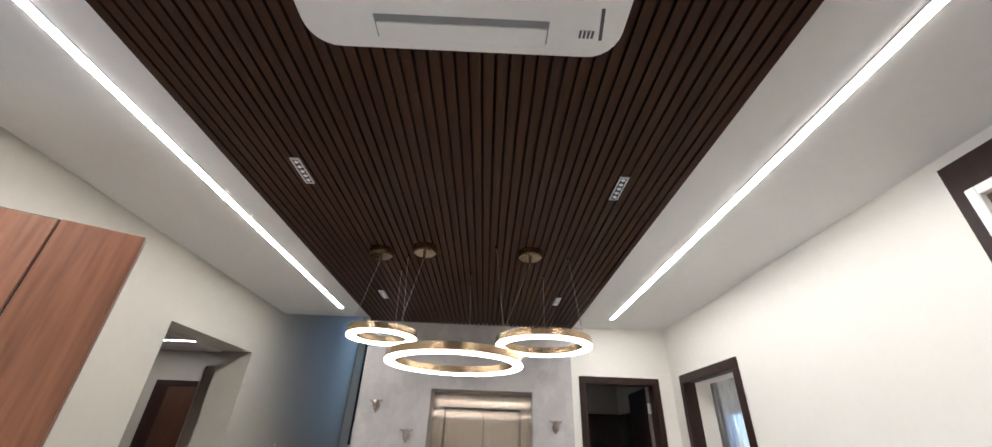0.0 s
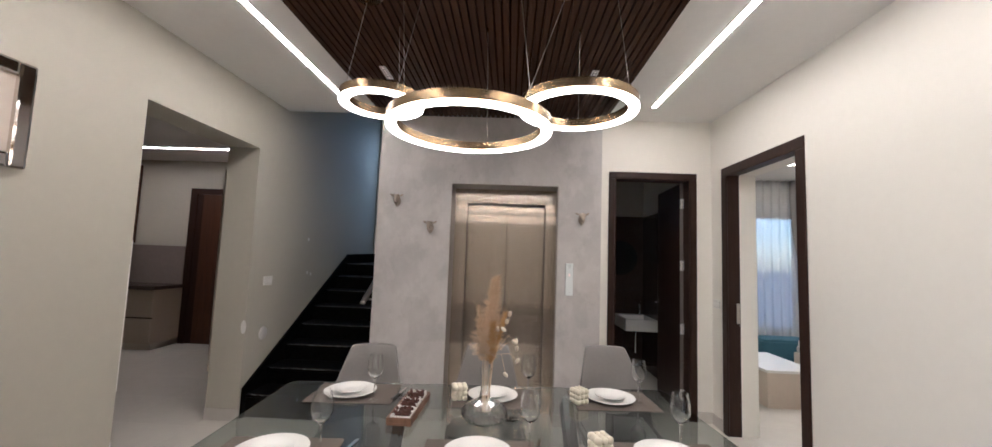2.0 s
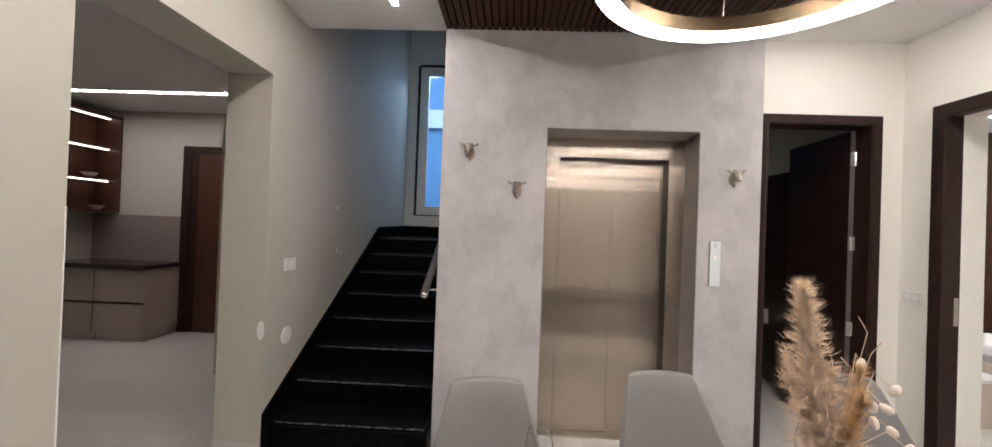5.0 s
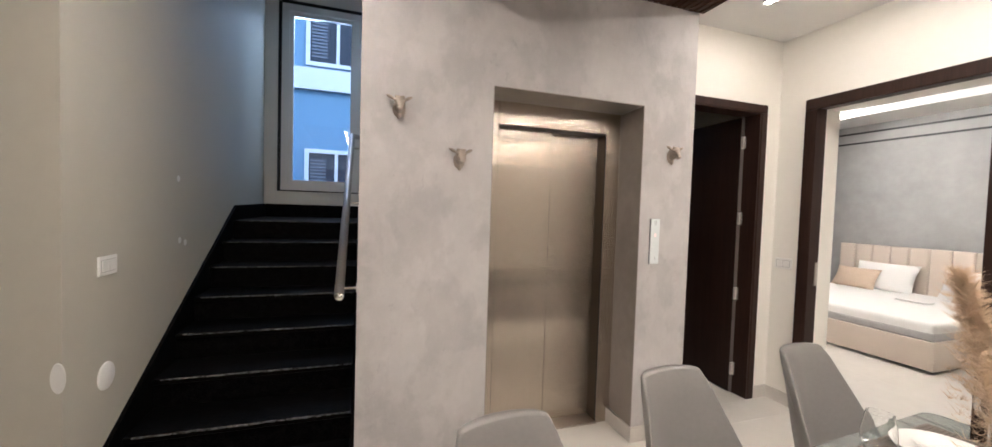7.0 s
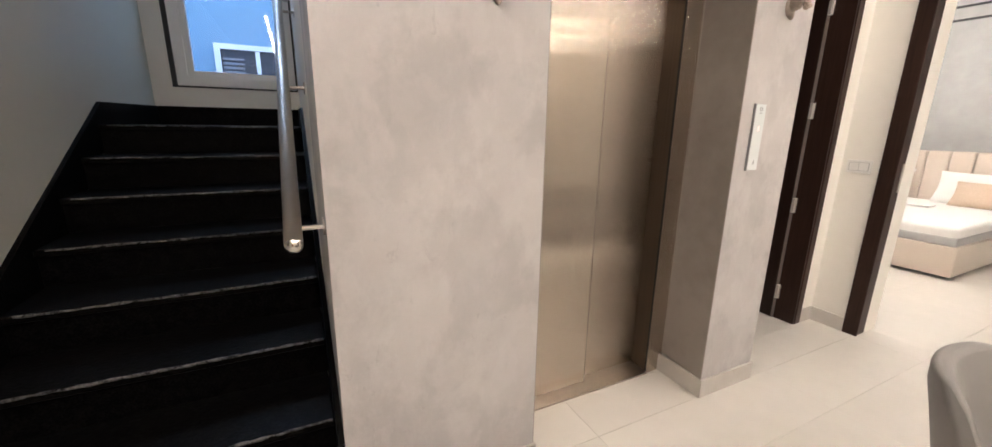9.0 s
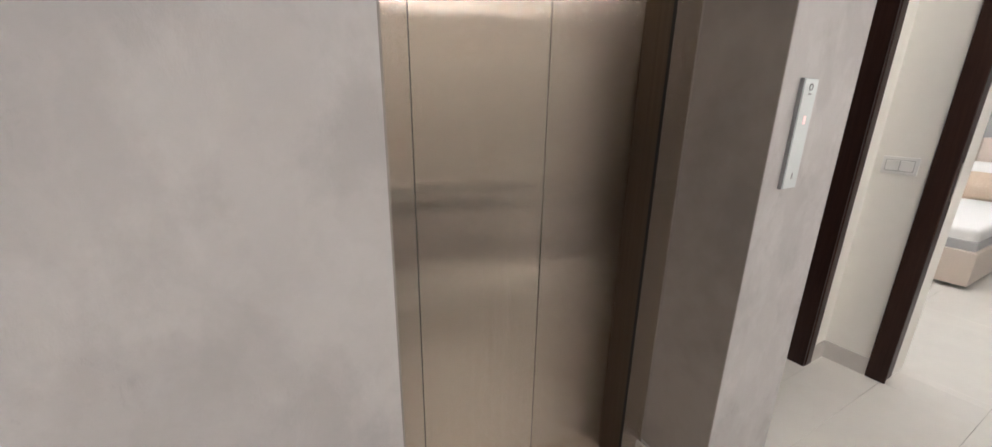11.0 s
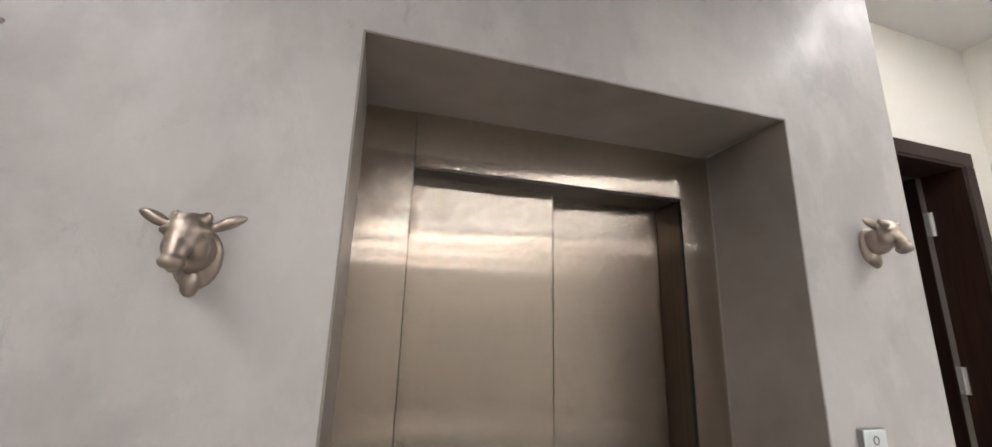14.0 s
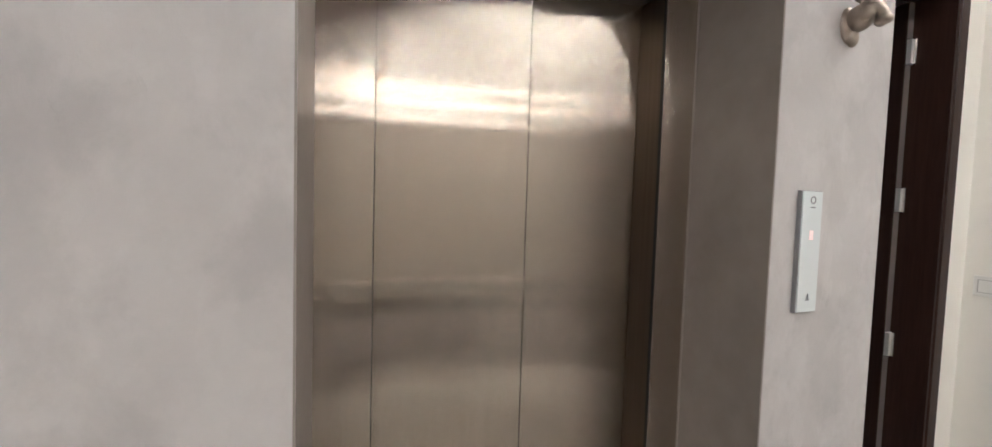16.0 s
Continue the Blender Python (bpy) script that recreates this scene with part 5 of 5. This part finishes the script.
def pillow(at, size, tilt, material, label, turn=0):
    bm = bmesh.new()
    g = {}
    n = 12
    for s in (1, -1):
        for i in range(n + 1):
            for j in range(n + 1):
                u, w = i / n * 2 - 1, j / n * 2 - 1
                edge = i in (0, n) or j in (0, n)
                if s == -1 and edge:
                    g[s, i, j] = g[1, i, j]
                    continue
                h = (1 - abs(u) ** 2.5) ** 0.6 * (1 - abs(w) ** 2.5) ** 0.6
                wob = 1 + 0.06 * noise.noise(Vector((u * 2, w * 2, at[1] * 3)))
                pin = 1 - 0.07 * (1 - u * u) * (abs(w) > 0.99) - 0.05 * (1 - w * w) * (abs(u) > 0.99)
                g[s, i, j] = bm.verts.new((u * size[0] / 2 * pin, w * size[1] / 2 * pin, s * h * wob * size[2] / 2))
    for s in (1, -1):
        for i in range(n):
            for j in range(n):
                bm.faces.new((g[s, i, j], g[s, i + 1, j], g[s, i + 1, j + 1], g[s, i, j + 1]))
    ob = solid("pillow", bm, material, label, "pillow", group="bed pillows", smooth=80)
    ob.matrix_world = pose(*at, 0, tilt, turn)
    return ob


for y in (0.62, 1.60):
    pillow((6.585, y, 0.685), (0.44, 0.74, 0.19), -64, LINEN, "plump white pillow against the headboard")
for y in (0.50, 1.86):
    pillow((6.415, y, 0.640), (0.34, 0.56, 0.15), -58, CUSHION, "beige quilted cushion on the bed")
solid("folded_towel", box(5.75, 5.95, 0.75, 1.05, 0.512, 0.53, bevel=0.008), LINEN, "small folded white cloth on the bed", "towel")

wd = thing("wardrobe", "tall walnut laminate wardrobe with open end shelves", "wardrobe", (5.84, 2.66, 0))
part("carcass", box(0, 1.09, 0.02, 0.58, 0, 2.95), WARDROBE, wd)
for k in range(2):
    dd = part("door", box(0.003 + k * 0.545, 0.542 + k * 0.545, 0, 0.02, 0.08, 2.94, bevel=0.002, seg=1), WARDROBE, wd)
    part("handle", box(0.48 + k * 0.12, 0.495 + k * 0.12, -0.02, 0, 1.15, 1.35), CHROME, dd, "slim steel handle")
se = thing("corner_shelf", "curved white end shelves fixed to the walnut wardrobe", "shelf", (5.84, 2.68, 0))
part("back_panel", box(-0.32, -0.002, 0.54, 0.555, 0.3, 2.95), WARDROBE, se)
for z in (0.82, 1.23, 1.65, 2.06, 2.48):
    out = [(-0.001, 0.0), (-0.001, 0.535)] + [(-0.001 - 0.30 * math.sin(radians(a)), 0.535 - 0.50 * (1 - math.cos(radians(a)) ) * 0 - 0.50 * (1 - math.sin(radians(a))) * 0 - 0.535 * (1 - math.cos(radians(90 - a)))) for a in range(90, 0, -10)]
    part("shelf_board", slab(out, z, z + 0.028), PLASTIC, se, "white quarter-round board")
for z in (0.848, 1.258, 1.678):
    fr = thing("photo_stand", "small framed quote card on a white shelf", "photo frame", (5.70, 2.98, z), -25, group="shelf photo frames")
    part("border", box(-0.07, 0.07, -0.008, 0.008, 0, 0.20), PLASTIC, fr)
    part("card", box(-0.055, 0.055, -0.0095, -0.008, 0.02, 0.18), GREY_PLASTIC, fr)
vs = solid("ceramic_vase", lathe([(0, 0), (0.035, 0), (0.055, 0.05), (0.05, 0.10), (0.03, 0.14), (0.035, 0.16), (0.03, 0.16), (0, 0.13)], 24), DRAPE, "small grey ceramic vase on a white shelf", "vase", smooth=60)
vs.matrix_world = pose(5.70, 2.98, 2.088)


def curtain(name, x0, x1, y, z0, z1, amp, n, material, label, pinch=0.0):
    bm = bmesh.new()
    cols, rowsn = n * 8, 12
    grid = []
    for j in range(rowsn + 1):
        v = j / rowsn
        row = []
        for i in range(cols + 1):
            u = i / cols
            sq = 1 - pinch * math.exp(-((v - 0.22) / 0.34) ** 2)
            x = x1 - (x1 - x0) * (1 - u) * sq
            row.append(bm.verts.new((x, y + amp * math.sin(u * n * math.tau + 0.6 * math.sin(v * 3)), z0 + (z1 - z0) * v)))
        grid.append(row)
    for j in range(rowsn):
        for i in range(cols):
            bm.faces.new((grid[j][i], grid[j][i + 1], grid[j + 1][i + 1], grid[j + 1][i]))
    ob = solid(name, bm, material, label, "curtain", smooth=80)
    sd = ob.modifiers.new("thick", "SOLIDIFY")
    sd.thickness = 0.003
    return ob


sheer_nt = SHEER.node_tree
pb = sheer_nt.nodes["Principled BSDF"]
tr = sheer_nt.nodes.new("ShaderNodeBsdfTransparent")
tl = sheer_nt.nodes.new("ShaderNodeBsdfTranslucent")
m1, m2 = sheer_nt.nodes.new("ShaderNodeMixShader"), sheer_nt.nodes.new("ShaderNodeMixShader")
m1.inputs[0].default_value, m2.inputs[0].default_value = 0.5, 0.48
tl.inputs["Color"].default_value = (0.8, 0.8, 0.78, 1)
sheer_nt.links.new(pb.outputs[0], m1.inputs[1])
sheer_nt.links.new(tl.outputs[0], m1.inputs[2])
sheer_nt.links.new(m1.outputs[0], m2.inputs[1])
sheer_nt.links.new(tr.outputs[0], m2.inputs[2])
sheer_nt.links.new(m2.outputs[0], sheer_nt.nodes["Material Output"].inputs["Surface"])
curtain("sheer_curtain", 4.55, 5.50, 3.14, 0.02, 2.95, 0.022, 7, SHEER, "white sheer curtain hanging before the window")
curtain("drape", 5.22, 5.74, 3.08, 0.02, 2.95, 0.035, 6, DRAPE, "grey drape tied back beside the window", 0.6)
curtain("drape", 4.30, 4.58, 3.09, 0.02, 2.95, 0.035, 4, DRAPE, "grey drape beside the bedroom window")
bn = thing("low_bench", "white low bench unit in the bedroom", "bench", (3.35, 0.75, 0))
part("top", box(0, 0.58, 0, 0.92, 0.37, 0.40, bevel=0.004), PLASTIC, bn)
part("body", box(0.02, 0.56, 0.02, 0.90, 0.0, 0.37), CREAM_LAM, bn)
ot = thing("ottoman", "teal upholstered ottoman near the bedroom window", "ottoman", (4.75, 2.66, 0))
part("cushion", slab(rounded(0.8, 0.46, 0.08), 0.18, 0.42, 0.03), TEAL, ot, smooth=50)
part("base", slab(rounded(0.76, 0.42, 0.08), 0.0, 0.18), TEAL, ot)

# ---- outside the stairwell window ----
nb = thing("neighbour_building", "pale blue-white neighbouring apartment building", "building", (-2.5, 8.0, 0))
part("wall", box(-9, 10, 0, 0.4, -0.5, 11.5), FACADE, nb)
part("roof", box(-9.2, 10.2, -0.2, 4.0, 11.5, 11.8), FACADE_WHITE, nb)
for z in (4.07, 7.6):
    part("band", box(-9, 10, -0.12, 0, z, z + 0.48), FACADE_WHITE, nb, "white floor band")
for z in (0.99, 4.62, 8.15):
    for x in (-5.65, -2.55, 0.55, 3.65):
        wn_ = part("window", boxes((x, x + 0.09, -0.06, 0, z, z + 1.75), (x + 1.26, x + 1.35, -0.06, 0, z, z + 1.75), (x + 0.09, x + 1.26, -0.06, 0, z, z + 0.09),
                                   (x + 0.09, x + 1.26, -0.06, 0, z + 1.66, z + 1.75), (x + 0.64, x + 0.71, -0.05, 0, z + 0.09, z + 1.66)), FACADE_WHITE, nb, "white window frame")
        part("pane", box(x + 0.09, x + 1.26, -0.02, -0.004, z + 0.09, z + 1.66), FACADE_DARK, wn_)
        bm = bmesh.new()
        for k in range(18):
            add_box(bm, x + 0.12, x + 0.45, -0.04, -0.022, z + 0.2 + k * 0.075, z + 0.235 + k * 0.075)
        part("louvre", bm, FACADE_SLAT, wn_, "dark slatted blind")

# ---- floor tiles ----
random.seed(7)


def tiles(x0, x1, y0, y1, ox, oy):
    """Large tiles with thin joints, laid in rows; cut tiles at the edges."""
    w, d = 1.2, 0.6
    cut = {}
    i0, i1 = math.floor((x0 - ox) / w), math.ceil((x1 - ox) / w)
    j0, j1 = math.floor((y0 - oy) / d), math.ceil((y1 - oy) / d)
    for i in range(i0, i1):
        for j in range(j0, j1):
            a, b = max(x0, ox + i * w), min(x1, ox + (i + 1) * w)
            c, e = max(y0, oy + j * d), min(y1, oy + (j + 1) * d)
            if b - a < 0.02 or e - c < 0.02:
                continue
            key = (round(b - a, 3), round(e - c, 3))
            if key not in cut:
                g = 0.0005
                ob = part("tile", box(g, key[0] - g, g, key[1] - g, -0.006, 0, bevel=0.0004, seg=1), TILE, floor)
                cut[key] = ob.data
            else:
                ob = new("tile", cut[key])
                ob.parent = floor
            ob.location = (a, c, 0)


tiles(XL, XR, YEND, 0.0, 0.35, -0.35)
tiles(LIFT_R, XR, 0.0, 2.28, 0.35, -0.35)
tiles(0.0, REC_W, 0.0, REC_D, 0.35, -0.35)
tiles(XL - 0.29, XL, -1.356, -0.211, 0.35, -0.35)
tiles(-6.0, XL - 0.29, -1.5, KY, -0.3, -0.35)
tiles(XR, XR + 0.26, -0.965, 0.026, 0.35, -0.35)
tiles(XR + 0.26, BX, -2.2, BYN, 0.35, -0.35)
